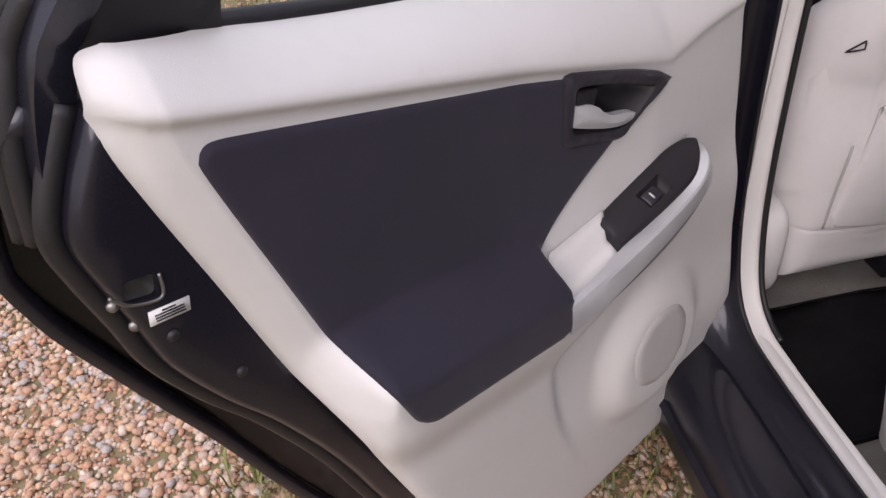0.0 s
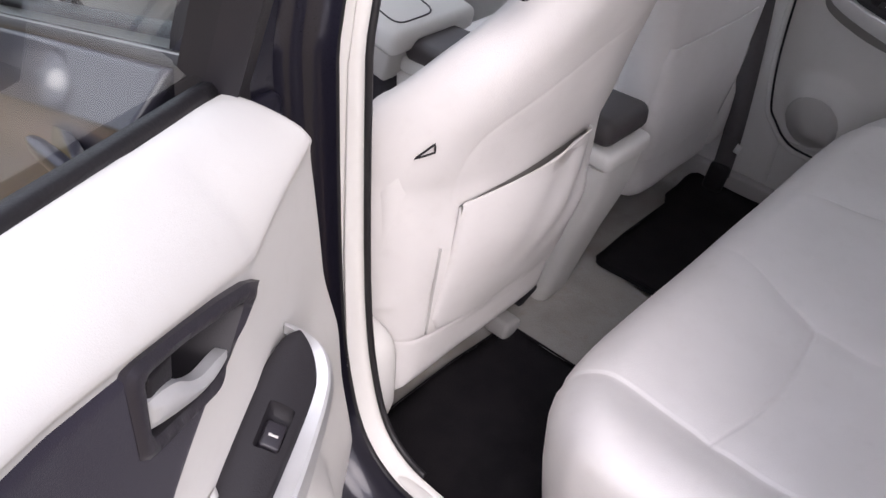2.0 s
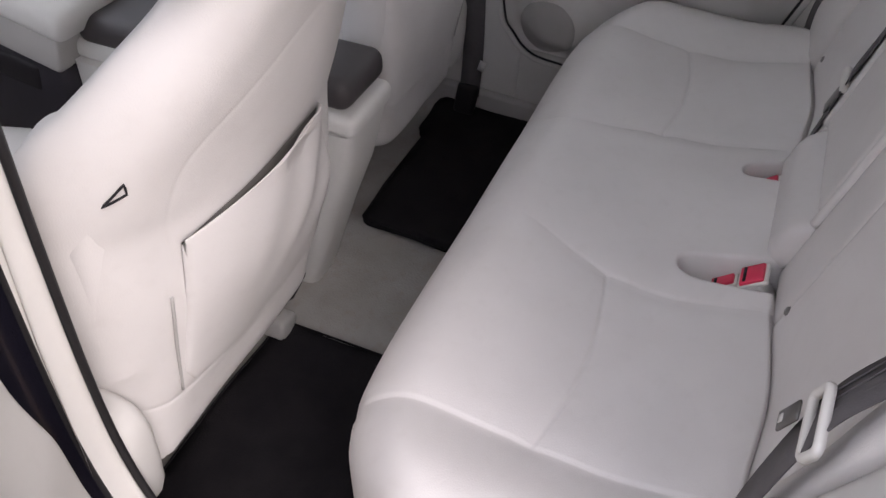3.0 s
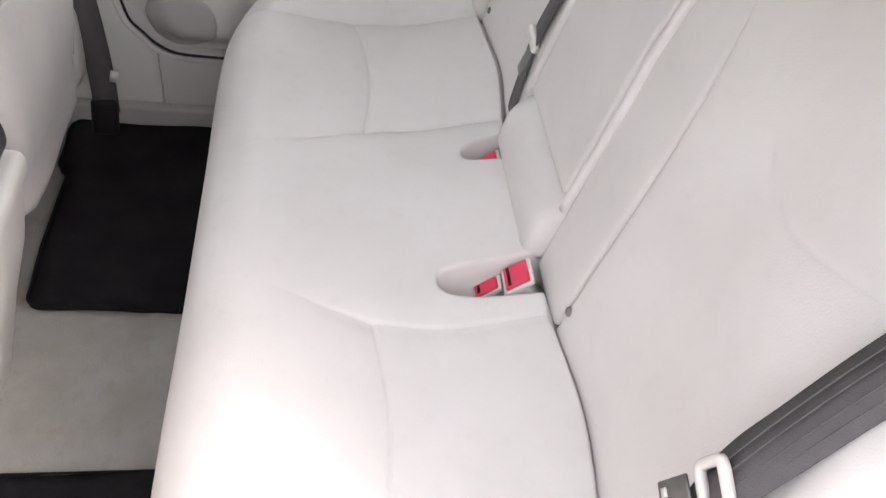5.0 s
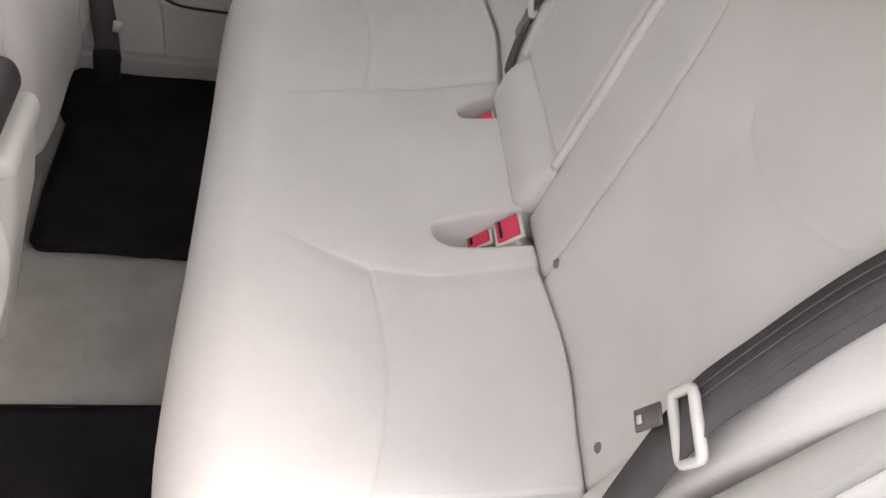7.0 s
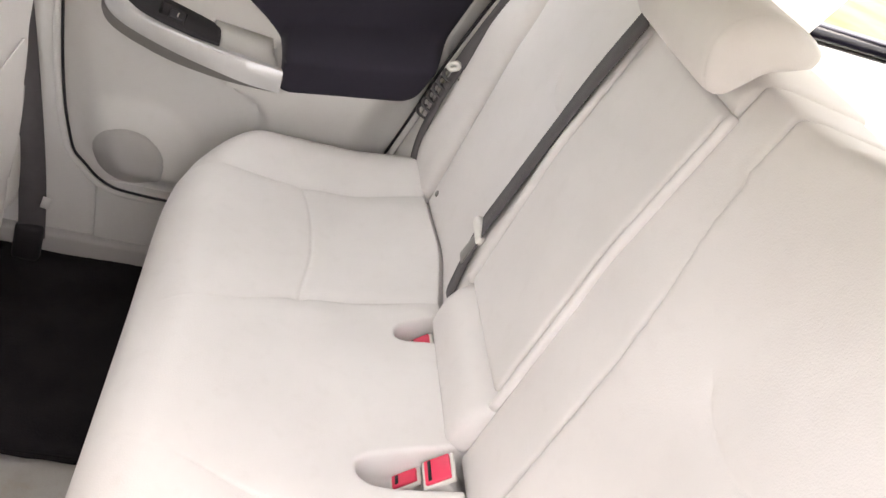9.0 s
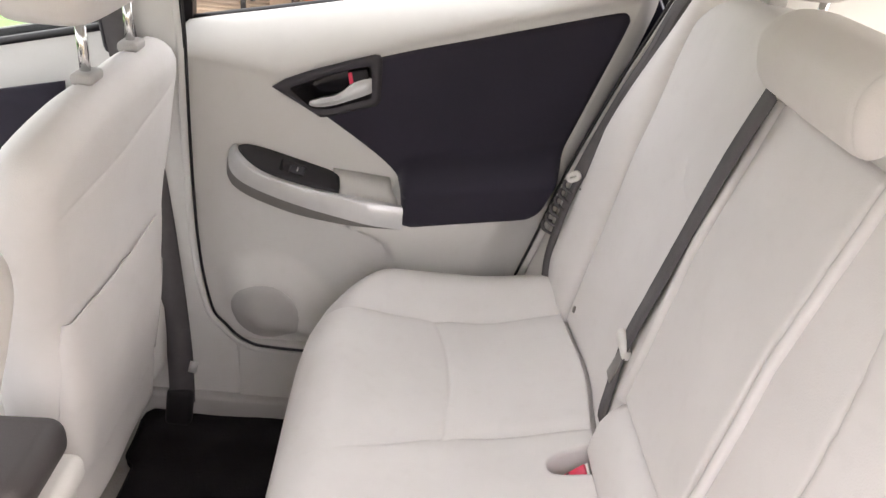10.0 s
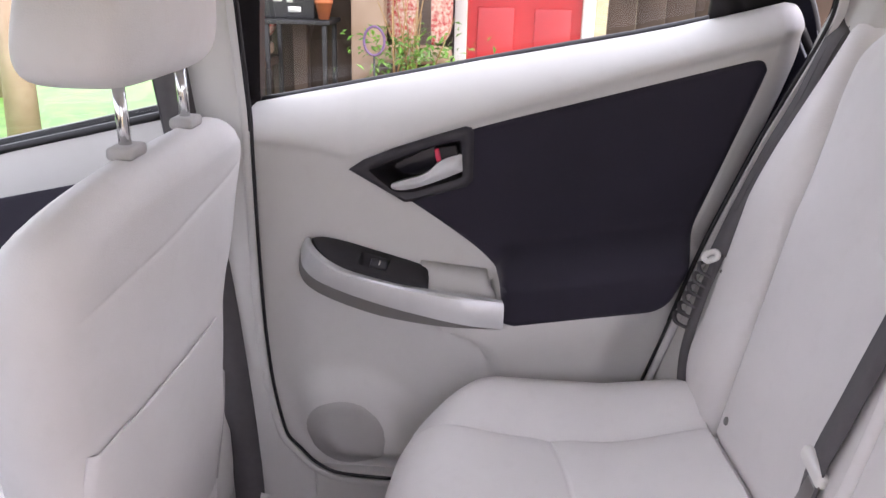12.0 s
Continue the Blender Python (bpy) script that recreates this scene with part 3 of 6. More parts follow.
CLOTH = np.concatenate([
    spline([(-0.162, 0.942), (-0.226, 0.969), (-0.325, 1.003), (-0.48, 1.047), (-0.70, 1.110)], 6)[:-1],
    spline([(-0.715, 1.114), (-0.731, 1.116), (-0.740, 1.107), (-0.737, 1.085), (-0.698, 0.966), (-0.660, 0.852), (-0.640, 0.800), (-0.628, 0.777), (-0.610, 0.764), (-0.590, 0.759)], 5)[:-1],
    spline([(-0.585, 0.758), (-0.50, 0.744), (-0.395, 0.726)], 5)[:-1],
    spline([(-0.392, 0.732), (-0.389, 0.765), (-0.383, 0.79), (-0.362, 0.815), (-0.32, 0.847), (-0.223, 0.912), (-0.170, 0.938)], 5)[:-1]])


def loft(curves, n=14, thick=0.0, drop=(0, 0, -1)):
    """A surface between lines of points, of some thickness."""
    lines = []
    for c in curves:
        q = dense(c, 0.004, False)
        lines.append(q[np.linspace(0, len(q) - 1, n).astype(int)])
    bm = bmesh.new()
    rows = [[bm.verts.new(p) for p in q] for q in lines]
    for a, b in zip(rows, rows[1:]):
        for i in range(n - 1):
            bm.faces.new((a[i], a[i + 1], b[i + 1], b[i]))
    bmesh.ops.recalc_face_normals(bm, faces=bm.faces)
    if thick:
        g = bmesh.ops.extrude_face_region(bm, geom=bm.faces[:])
        for v in g["geom"]:
            if isinstance(v, bmesh.types.BMVert):
                v.co += Vector(drop) * thick
        bmesh.ops.recalc_face_normals(bm, faces=bm.faces)
    return bm


def rear_door(name, label, place, open_):
    door = thing(name, place, label, "car door")
    # outlines of the inner handle: its bezel and the deep cup in it
    bez = np.array([(-0.159, 0.9435), (-0.180, 0.958), (-0.223, 0.976), (-0.276, 0.994), (-0.326, 1.010), (-0.335, 1.008), (-0.339, 0.999), (-0.340, 0.931), (-0.331, 0.921), (-0.288, 0.908), (-0.25, 0.897), (-0.240, 0.896), (-0.230, 0.902), (-0.200, 0.920)])
    cup = rounded([(-0.186, 0.944), (-0.275, 0.980), (-0.321, 0.992), (-0.3255, 0.935), (-0.252, 0.911), (-0.224, 0.911)], [0.006, 0.02, 0.008, 0.008, 0.010, 0.008], 4)
    slant = lambda p: 0.10 * np.clip(-0.16 - p[:, 0], 0, 0.2)

    def trim_shape(p):
        d = away(p, dense(PANEL, 0.02), True)
        x = panel_x(p[:, 0], p[:, 1])
        gap = away(p, RIM, True) * np.where(inside(p, RIM), 1, -1) - 0.031 * smoothstep(0.52, 0.44, p[:, 1])
        if not open_:
            x = x + (np.maximum(x, 0.664) - x) * smoothstep(0.085, 0.010, gap)
        sharp = np.maximum(smoothstep(-0.72, -0.77, p[:, 0]) * smoothstep(1.08, 1.13, p[:, 1]), smoothstep(-0.09, -0.04, p[:, 1] - belt_line(p[:, 0])))
        r = 0.018 - 0.011 * np.maximum(sharp, smoothstep(-0.07, -0.02, p[:, 0]))
        edge = np.clip(0.036 - away(p, REAR_EDGE), 0, 1) * smoothstep(0.60, 0.85, p[:, 1])
        return np.stack([x + 0.42 * edge + round_edge(d / r, 1.0) * r, p[:, 0], p[:, 1]], 1)

    part("trim_panel", sheet(PANEL, trim_shape, 0.010, rings=(0.002, 0.006, 0.012), seams=(CREASE, FACET), holes=(cup,), skirt=((0.010, 0, 0),)), TRIM, door, "pale grey moulded door trim", angle=50)

    def cloth_shape(p):
        d = away(p, dense(CLOTH, 0.02), True)
        sunk = 0.070 * smoothstep(-0.0055, -0.001, away(p, cup, True) * np.where(inside(p, cup), 1, -1))
        return np.stack([panel_x(p[:, 0], p[:, 1]) - 0.0055 + round_edge(d, 0.007) + sunk, p[:, 0], p[:, 1]], 1)

    part("fabric_insert", sheet(CLOTH, cloth_shape, 0.0065, rings=(0.003,), skirt=((0.006, 0, 0),)), INSERT, door, "dark charcoal fabric insert with armrest roll", angle=60)
    # inner handle: bezel with a deep cup, lever and lock knob
    handle = part("handle_bezel", sheet(bez, lambda p: np.stack([0.6550 + slant(p) + 0.0045 * smoothstep(0.006, 0, away(p, bez, True)) + 0.004 * smoothstep(0.006, 0, away(p, cup, True)), p[:, 0], p[:, 1]], 1), 0.007, rings=(0.002, 0.005), holes=(cup,), skirt=((0.010, 0, 0), (0.022, 0, 0))), BEZEL, door, "charcoal handle bezel", angle=50)

    def cup_shape(p):
        d = away(p, cup, True)
        return np.stack([0.659 + slant(p) + 0.058 * smoothstep(0, 0.014, d), p[:, 0], p[:, 1]], 1)

    part("handle_cup", sheet(cup, cup_shape, 0.007, rings=(0.003, 0.007, 0.011)), BLACK, handle, "black hollow behind the lever")
    blade = np.concatenate([spline([(-0.324, 0.969), (-0.312, 0.967), (-0.300, 0.963), (-0.289, 0.957), (-0.277, 0.945), (-0.262, 0.936), (-0.241, 0.930), (-0.224, 0.9235)], 4)[:-1], spline([(-0.2205, 0.9215), (-0.221, 0.917), (-0.228, 0.9145), (-0.241, 0.915), (-0.265, 0.921), (-0.300, 0.934), (-0.322, 0.943)], 4)[:-1], [(-0.3250, 0.945)]])

    def lever_shape(p):
        bow = 0.004 * np.sin(np.clip((p[:, 0] + 0.322) / 0.106, 0, 1) * math.pi)
        d = away(p, blade, True)
        return np.stack([0.660 + slant(p) - bow - 0.0045 * smoothstep(0.0, 0.009, d), p[:, 0], p[:, 1]], 1)

    part("lever", sheet(blade, lever_shape, 0.006, rings=(0.0015, 0.004, 0.008), skirt=((0.003, 0, 0), (0.010, 0, 0))), LEVER, handle, "silver door lever", angle=55)
    knob = part("lock_knob", block((0.020, 0.034, 0.022), (0.686, -0.300, 0.969), (-12, 0, 0), 0.003), BLACK, handle, "black lock knob with a red mark")
    if not open_:
        part("red_mark", block((0.006, 0.007, 0.020), (0.6765, -0.2875, 0.9665), (-12, 0, 0), 0.001, 1), RED, knob, "red unlocked mark")
    # pull handle: silver strip, underside, switch plate and hollow
    rail = lambda pts: spline(pts, 10)
    ra = rail([(0.664, -0.098, 0.836), (0.648, -0.104, 0.8335), (0.630, -0.117, 0.8270), (0.619, -0.140, 0.814), (0.619, -0.170, 0.801), (0.624, -0.232, 0.784), (0.627, -0.276, 0.777), (0.623, -0.335, 0.7725), (0.6195, -0.393, 0.7670)])
    rb = rail([(0.664, -0.093, 0.835), (0.645, -0.097, 0.8325), (0.622, -0.109, 0.8275), (0.609, -0.130, 0.8170), (0.605, -0.160, 0.804), (0.605, -0.215, 0.791), (0.607, -0.276, 0.780), (0.609, -0.335, 0.7715), (0.6115, -0.394, 0.7655)])
    rc = rail([(0.664, -0.086, 0.825), (0.645, -0.088, 0.8160), (0.624, -0.095, 0.8040), (0.610, -0.114, 0.7910), (0.605, -0.150, 0.7765), (0.604, -0.213, 0.757), (0.605, -0.276, 0.742), (0.607, -0.335, 0.730), (0.611, -0.394, 0.724)])
    rd = rail([(0.668, -0.083, 0.814), (0.650, -0.084, 0.8030), (0.632, -0.089, 0.7890), (0.620, -0.104, 0.7740), (0.613, -0.140, 0.7580), (0.611, -0.205, 0.738), (0.611, -0.268, 0.7275), (0.611, -0.320, 0.7235), (0.613, -0.390, 0.7235)])
    re = rd + np.array([0.045, 0.0, 0.006])
    lip = ra + np.array([0.001, 0, -0.012])
    pull = part("pull_handle", loft([lip, ra, ra * 0.15 + rb * 0.85, rb * 0.92 + rc * 0.08 + np.array([-0.0005, 0, 0]), rb * 0.5 + rc * 0.5 + np.array([-0.0015, 0, 0]), rc], 46), SILVER, door, "silver painted pull handle strip", angle=32)
    # the shade below the handle is in this darker grey
    part("pull_underside", loft([rc + np.array([0.0005, 0, 0]), rc * 0.5 + rd * 0.5 + np.array([0.001, 0, 0]), rd, rd * 0.6 + re * 0.4 + np.array([0, 0, -0.003]), re], 46), UNDER, pull, "pull handle underside with shade put into its grey", angle=40)
    top_edge = spline([(0.648, -0.1045, 0), (0.659, -0.118, 0), (0.667, -0.148, 0), (0.671, -0.20, 0), (0.674, -0.250, 0), (0.672, -0.270, 0), (0.663, -0.279, 0), (0.645, -0.280, 0)], 6)[:, :2]
    deck = np.concatenate([top_edge, (ra[10:62, :2] + np.array([0.0008, 0]))[::-1]])
    slope = lambda x, y: 0.5825 + 0.442 * x + 0.2996 * y + 0.006 * np.sin(np.clip((x - 0.617) / 0.056, 0, 1) * math.pi)
    well = rounded([(0.6500, -0.179), (0.6270, -0.177), (0.6305, -0.2195), (0.6525, -0.2225)], 0.003, 3)
    plate = part("switch_plate", sheet(deck, lambda p: np.stack([p[:, 0], p[:, 1], slope(p[:, 0], p[:, 1]) - round_edge(away(p, top_edge), 0.008)], 1), 0.006, rings=(0.002, 0.005), holes=(well,), skirt=((0, 0, -0.012), (0, 0, -0.030))), BLACK, door, "black window switch plate", angle=60)
    part("switch_well", sheet(well, lambda p: np.stack([p[:, 0], p[:, 1], slope(p[:, 0], p[:, 1]) - 0.014 * smoothstep(0, 0.003, away(p, well, True))], 1), 0.004, rings=(0.003,)), BLACK, plate, "black switch well")
    m = pose(0.6400, -0.2060, float(slope(0.6400, -0.2060)) - 0.0045, 10, -23.8, -4)
    rocker = block((0.0185, 0.026, 0.010), (0, 0, 0), (0, 0, 0), 0.0025)
    rocker.transform(m)
    sw = part("window_switch", rocker, BEZEL, plate, "charcoal window switch")
    mark = block((0.009, 0.0024, 0.0006), (0, -0.001, 0.0052), (0, 0, 0), 0)
    mark.transform(m)
    part("switch_mark", mark, WHITE, sw, "small white mark")
    part("pull_hollow", loft([[(0.6265, -0.272, 0.771), (0.6205, -0.388, 0.760)], [(0.628, -0.276, 0.766), (0.627, -0.389, 0.739)], [(0.650, -0.276, 0.777), (0.650, -0.384, 0.755)], [(0.654, -0.272, 0.789), (0.652, -0.380, 0.766)], [(0.662, -0.270, 0.793), (0.660, -0.374, 0.771)], [(0.668, -0.266, 0.806), (0.6695, -0.366, 0.797)]], 10, 0.004, (0.3, 0, -1)), TRIM, pull, "pale hollow behind the pull handle")
    part("hollow_slot", block((0.004, 0.030, 0.004), (0.631, -0.366, 0.7445), (2, 0, 0), 0.001, 1), BLACK, pull, "dark drain slot")
    # loudspeaker grille
    disc = [(-0.152 + 0.068 * math.cos(a), 0.512 + 0.068 * math.sin(a)) for a in np.linspace(0, 2 * math.pi, 40, endpoint=False)]
    centre = np.array([-0.152, 0.512])

    def grille_shape(p):
        q = trim_shape(p)
        q[:, 0] += 0.0020 - 0.0062 * smoothstep(0.069, 0.065, np.hypot(*(p - centre).T))
        return q

    part("speaker_grille", sheet(disc, grille_shape, 0.010, skirt=((0.012, 0, 0),)), GRILLE, door, "grey round loudspeaker grille")
    # metal of the door behind the trim
    metal = np.concatenate([
        spline([(0.09, 0.25), (0.10, 0.45), (0.075, 0.75), (0.052, 0.89)], 6)[:-1],
        spline([(0.045, 0.91), (-0.30, 1.005), (-0.68, 1.10), (-0.775, 1.145)], 5)[:-1],
        spline([(-0.79, 1.15), (-0.818, 1.10), (-0.832, 1.06), (-0.826, 1.02), (-0.812, 0.965), (-0.797, 0.905), (-0.760, 0.83), (-0.715, 0.755), (-0.655, 0.63), (-0.59, 0.46), (-0.51, 0.29)], 5)[:-1],
        spline([(-0.48, 0.25), (-0.3, 0.225), (0.05, 0.225)], 5)[:-1]])
    latch = rounded([(-0.785, 1.012), (-0.812, 1.018), (-0.816, 0.998), (-0.789, 0.990)], 0.006, 4)
    frame_ = part("metal_frame", sheet(metal, lambda p: np.stack([0.722 + round_edge(away(p, metal, True), 0.014), p[:, 0], p[:, 1]], 1), 0.02, rings=(0.004, 0.009), holes=(latch,), skirt=((0.02, 0, 0), (0.075, 0, 0), (0.08, 0, 0))), PAINT, door, "dark painted door metal", angle=50)
    part("latch", sheet(latch, lambda p: np.stack([0.728 + 0.03 * smoothstep(0, 0.008, away(p, latch, True)), p[:, 0], p[:, 1]], 1), 0.006), STEEL, frame_, "steel latch in a dark slot")
    part("latch_lip", sweep([(0.7215, a, b) for a, b in spline([(-0.783, 1.010), (-0.787, 0.988), (-0.812, 0.996), (-0.825, 1.012)], 6)], ring_profile(0.0016, 6), up=(1, 0, 0)), STEEL, frame_)
    tag = part("warning_sticker", block((0.001, 0.036, 0.014), (0.7215, -0.785, 0.971), (-9, 0, 0), 0), PAPER, frame_, "white warning sticker with tiny print")
    for i in range(4):
        part("print_bar", block((0.0006, 0.026 if i else 0.012, 0.0013), (0.7206, -0.785, 0.9755 - 0.0028 * i), (-9, 0, 0), 0), BLACK, tag)
    for y, z in ((-0.789, 0.946), (-0.742, 0.864)):
        part("rubber_plug", lathe([(0.001, 0.003), (0.004, 0.0025), (0.006, 0.0), (0.0065, -0.002)], 14, (0.721, y, z), (0, -90, 0)), RUBBER, frame_, "round rubber plug")
    for y, z in ((-0.820, 1.026), (-0.822, 0.994), (-0.812, 0.966)):
        part("bolt", lathe([(0.001, 0.0025), (0.004, 0.002), (0.005, 0.0), (0.005, -0.004)], 10, (0.733, y, z), (0, -75, 30)), STEEL, frame_, "steel latch bolt")
    seal = dense(metal, 0.015)
    cen = np.array([-0.38, 0.75])
    first = int(np.argmax(seal[:, 1] - belt_line(seal[:, 0])))
    run = np.array([q for q in np.roll(seal, -first, 0) if q[1] < belt_line(q[0]) - 0.045])
    cut = int(np.argmax(np.linalg.norm(np.diff(run, axis=0), axis=1))) + 1
    if np.linalg.norm(run[cut % len(run)] - run[cut - 1]) > 0.1:
        run = np.roll(run, -cut, 0)
    part("door_seal", sweep([(0.752, *(cen + (q - cen) * 1.012)) for q in run], ring_profile(0.011, 8), up=(1, 0, 0)), RUBBER, frame_, "black rubber weatherstrip")
    skin = np.concatenate([
        spline([(0.05, 0.20), (0.06, 0.5), (0.055, 0.8), (0.035, 0.965)], 6)[:-1],
        spline([(0.03, 0.970), (-0.30, 1.040), (-0.68, 1.122), (-0.80, 1.148)], 5)[:-1],
        spline([(-0.825, 1.155), (-0.860, 1.09), (-0.874, 1.01), (-0.866, 0.965), (-0.851, 0.916), (-0.821, 0.843), (-0.785, 0.757), (-0.742, 0.658), (-0.680, 0.503), (-0.60, 0.33)], 5)[:-1],
        spline([(-0.56, 0.23), (-0.3, 0.20), (0.02, 0.195)], 5)[:-1]])
    skin_x = lambda y, z: 0.842 + 0.022 * np.sin(np.clip((z - 0.25) / 0.8, 0, 1) * math.pi) - 0.062 * smoothstep(-0.16, -0.03, z - belt_line(y))
    part("outer_skin", sheet(skin, lambda p: np.stack([skin_x(p[:, 0], p[:, 1]), p[:, 0], p[:, 1]], 1), 0.03, skirt=((-0.012, 0, 0), (-0.014, 0, 0))), PAINT, door, "glossy dark outer door skin", angle=50)
    hem = cen + (dense(skin, 0.02) - cen) * 0.985
    part("skin_rim", sweep([(float(skin_x(q[0], q[1])) - 0.014, *q) for q in hem], [(-0.009, -0.010), (0.009, -0.010), (0.009, 0.010), (-0.009, 0.010)], closed=True, up=(1, 0, 0)), PAINT, door)
    # window: lower seal, sashes, glass
    lean = lambda y, z: 0.764 - 0.36 * max(z - float(belt_line(y)), 0)
    sill = [(0.758, y, float(belt_line(y)) + (0.013 if open_ else 0.008)) for y in np.linspace(0.0, -0.765, 24)]
    part("window_seal", sweep(sill, [(-0.010, -0.024), (0.010, -0.024), (0.010, -0.010), (0.006, -0.004), (0.0, -0.003), (-0.009, -0.006)], up=(0, 0, 1)), RUBBER, door, "black rubber window seal")
    up_front = [(lean(y, z), y, z) for y, z in spline([(0.012, 0.98), (0.004, 1.06), (-0.02, 1.22), (-0.05, 1.33), (-0.12, 1.395)], 6)]
    top = [(lean(y, z), y, z) for y, z in spline([(-0.12, 1.395), (-0.3, 1.418), (-0.50, 1.395), (-0.62, 1.345), (-0.72, 1.275), (-0.770, 1.222), (-0.795, 1.178), (-0.812, 1.12), (-0.822, 1.05)], 6)]
    sash = part("window_sash", sweep(up_front, [(a, b * (1.0 if open_ else 0.5)) for a, b in ((-0.016, -0.032), (0.018, -0.032), (0.020, 0.030), (0.006, 0.030), (0.006, 0.020), (-0.004, 0.020), (-0.004, 0.030), (-0.016, 0.028))], up=(1, 0, 0.36)), BLACK, door, "black window sash", angle=40)
    part("sash_top", sweep(top, [(-0.014, -0.018), (0.016, -0.018), (0.016, 0.014), (0.004, 0.014), (0.004, 0.006), (-0.004, 0.006), (-0.004, 0.014), (-0.014, 0.012)], up=(1, 0, 0.36)), PAINT, sash, "dark painted window frame", angle=40)
    rear_run = np.array(top[-20:])
    # the thin steel runs stand in for highlights on the painted frame
    for dx, dy, r, mat in ((0.010, -0.020, 0.010, RUBBER), (0.022, -0.026, 0.009, RUBBER), (-0.013, -0.004, 0.0012, STEEL), (-0.013, 0.004, 0.0016, STEEL), (-0.012, -0.012, 0.0014, STEEL)):
        part("frame_seal" if mat is RUBBER else "edge_glint", sweep([(x + dx, y + dy, z) for x, y, z in rear_run], ring_profile(r, 8), up=(1, 0, 0)), mat, sash, "black rubber frame seal" if mat is RUBBER else "thin bright line put in as a highlight on the frame")
    rear_tri = [(-0.668, 1.160), (-0.664, 1.325), (-0.72, 1.278), (-0.765, 1.222), (-0.778, 1.172)]
    part("quarter_panel", sheet(rear_tri, lambda p: np.stack([0.748 - 0.36 * np.clip(p[:, 1] - belt_line(p[:, 0]), 0, 1), p[:, 0], p[:, 1]], 1), 0.03, skirt=((0.02, 0, 0),)), BLACK, sash, "black quarter panel")
    pane = [(0.0, 1.01), (-0.03, 1.30), (-0.12, 1.39), (-0.3, 1.41), (-0.50, 1.39), (-0.62, 1.345), (-0.67, 1.32), (-0.67, 1.17)]
    part("window_pane", sheet(pane, lambda p: np.stack([0.764 - 0.36 * np.clip(p[:, 1] - belt_line(p[:, 0]), -0.05, 1), p[:, 0], p[:, 1]], 1), 0.05), GLASS, door, "clear window pane").visible_shadow = False
    if open_:
        for z in (0.45, 0.90):
            part("hinge", block((0.085, 0.05, 0.075), (0.770, 0.045, z), (0, 0, 25), 0.008), HINGE_PAINT, frame_, "painted steel door hinge")
    return door


def swing(degrees):
    m = Matrix.Translation((*HINGE, 0)) @ Matrix.Rotation(radians(-degrees), 4, "Z") @ Matrix.Translation((-HINGE[0], -HINGE[1], 0))
    return m @ Matrix.Diagonal((-1, 1, 1, 1))


shell()
rear_door("rear_door_right", "closed rear car door with pale trim and dark fabric insert", (0.69, -0.38, 0.33), False)
XF[0] = swing(OPEN)
rear_door("rear_door_left", "wide open rear car door with pale trim and dark fabric insert", (-1.05, -0.3, 0.25), True)
XF[0] = None


# ---- rear bench ----
def cushion_top(x, y):
    a = np.abs(x)
    z = 0.634 + 0.030 * smoothstep(-0.52, -0.70, y) + 0.010 * np.exp(-((y + 0.33) / 0.06) ** 2)
    z -= 0.010 * np.exp(-(((a - 0.32) / 0.13) ** 2 + ((y + 0.56) / 0.10) ** 2))
    z += 0.024 * smoothstep(0.47, 0.57, a) * smoothstep(-0.22, -0.40, y)
    z += 0.004 * np.exp(-((x) / 0.09) ** 2)
    return z


SEAM_OUT = spline([(0.486, -0.268), (0.478, -0.33), (0.475, -0.40), (0.475, -0.465), (0.477, -0.55), (0.479, -0.63), (0.480, -0.70)], 6)
SEAM_IN = spline([(0.118, -0.30), (0.140, -0.37), (0.160, -0.42), (0.176, -0.467), (0.185, -0.53), (0.187, -0.60), (0.184, -0.70)], 6)
SEAM_MID = spline([(0.180, -0.471), (0.255, -0.482), (0.322, -0.485), (0.398, -0.479), (0.472, -0.463)], 6)
SEAMS = [SEAM_OUT, SEAM_IN, SEAM_MID]
SEAMS += [s * np.array([-1, 1]) for s in SEAMS]


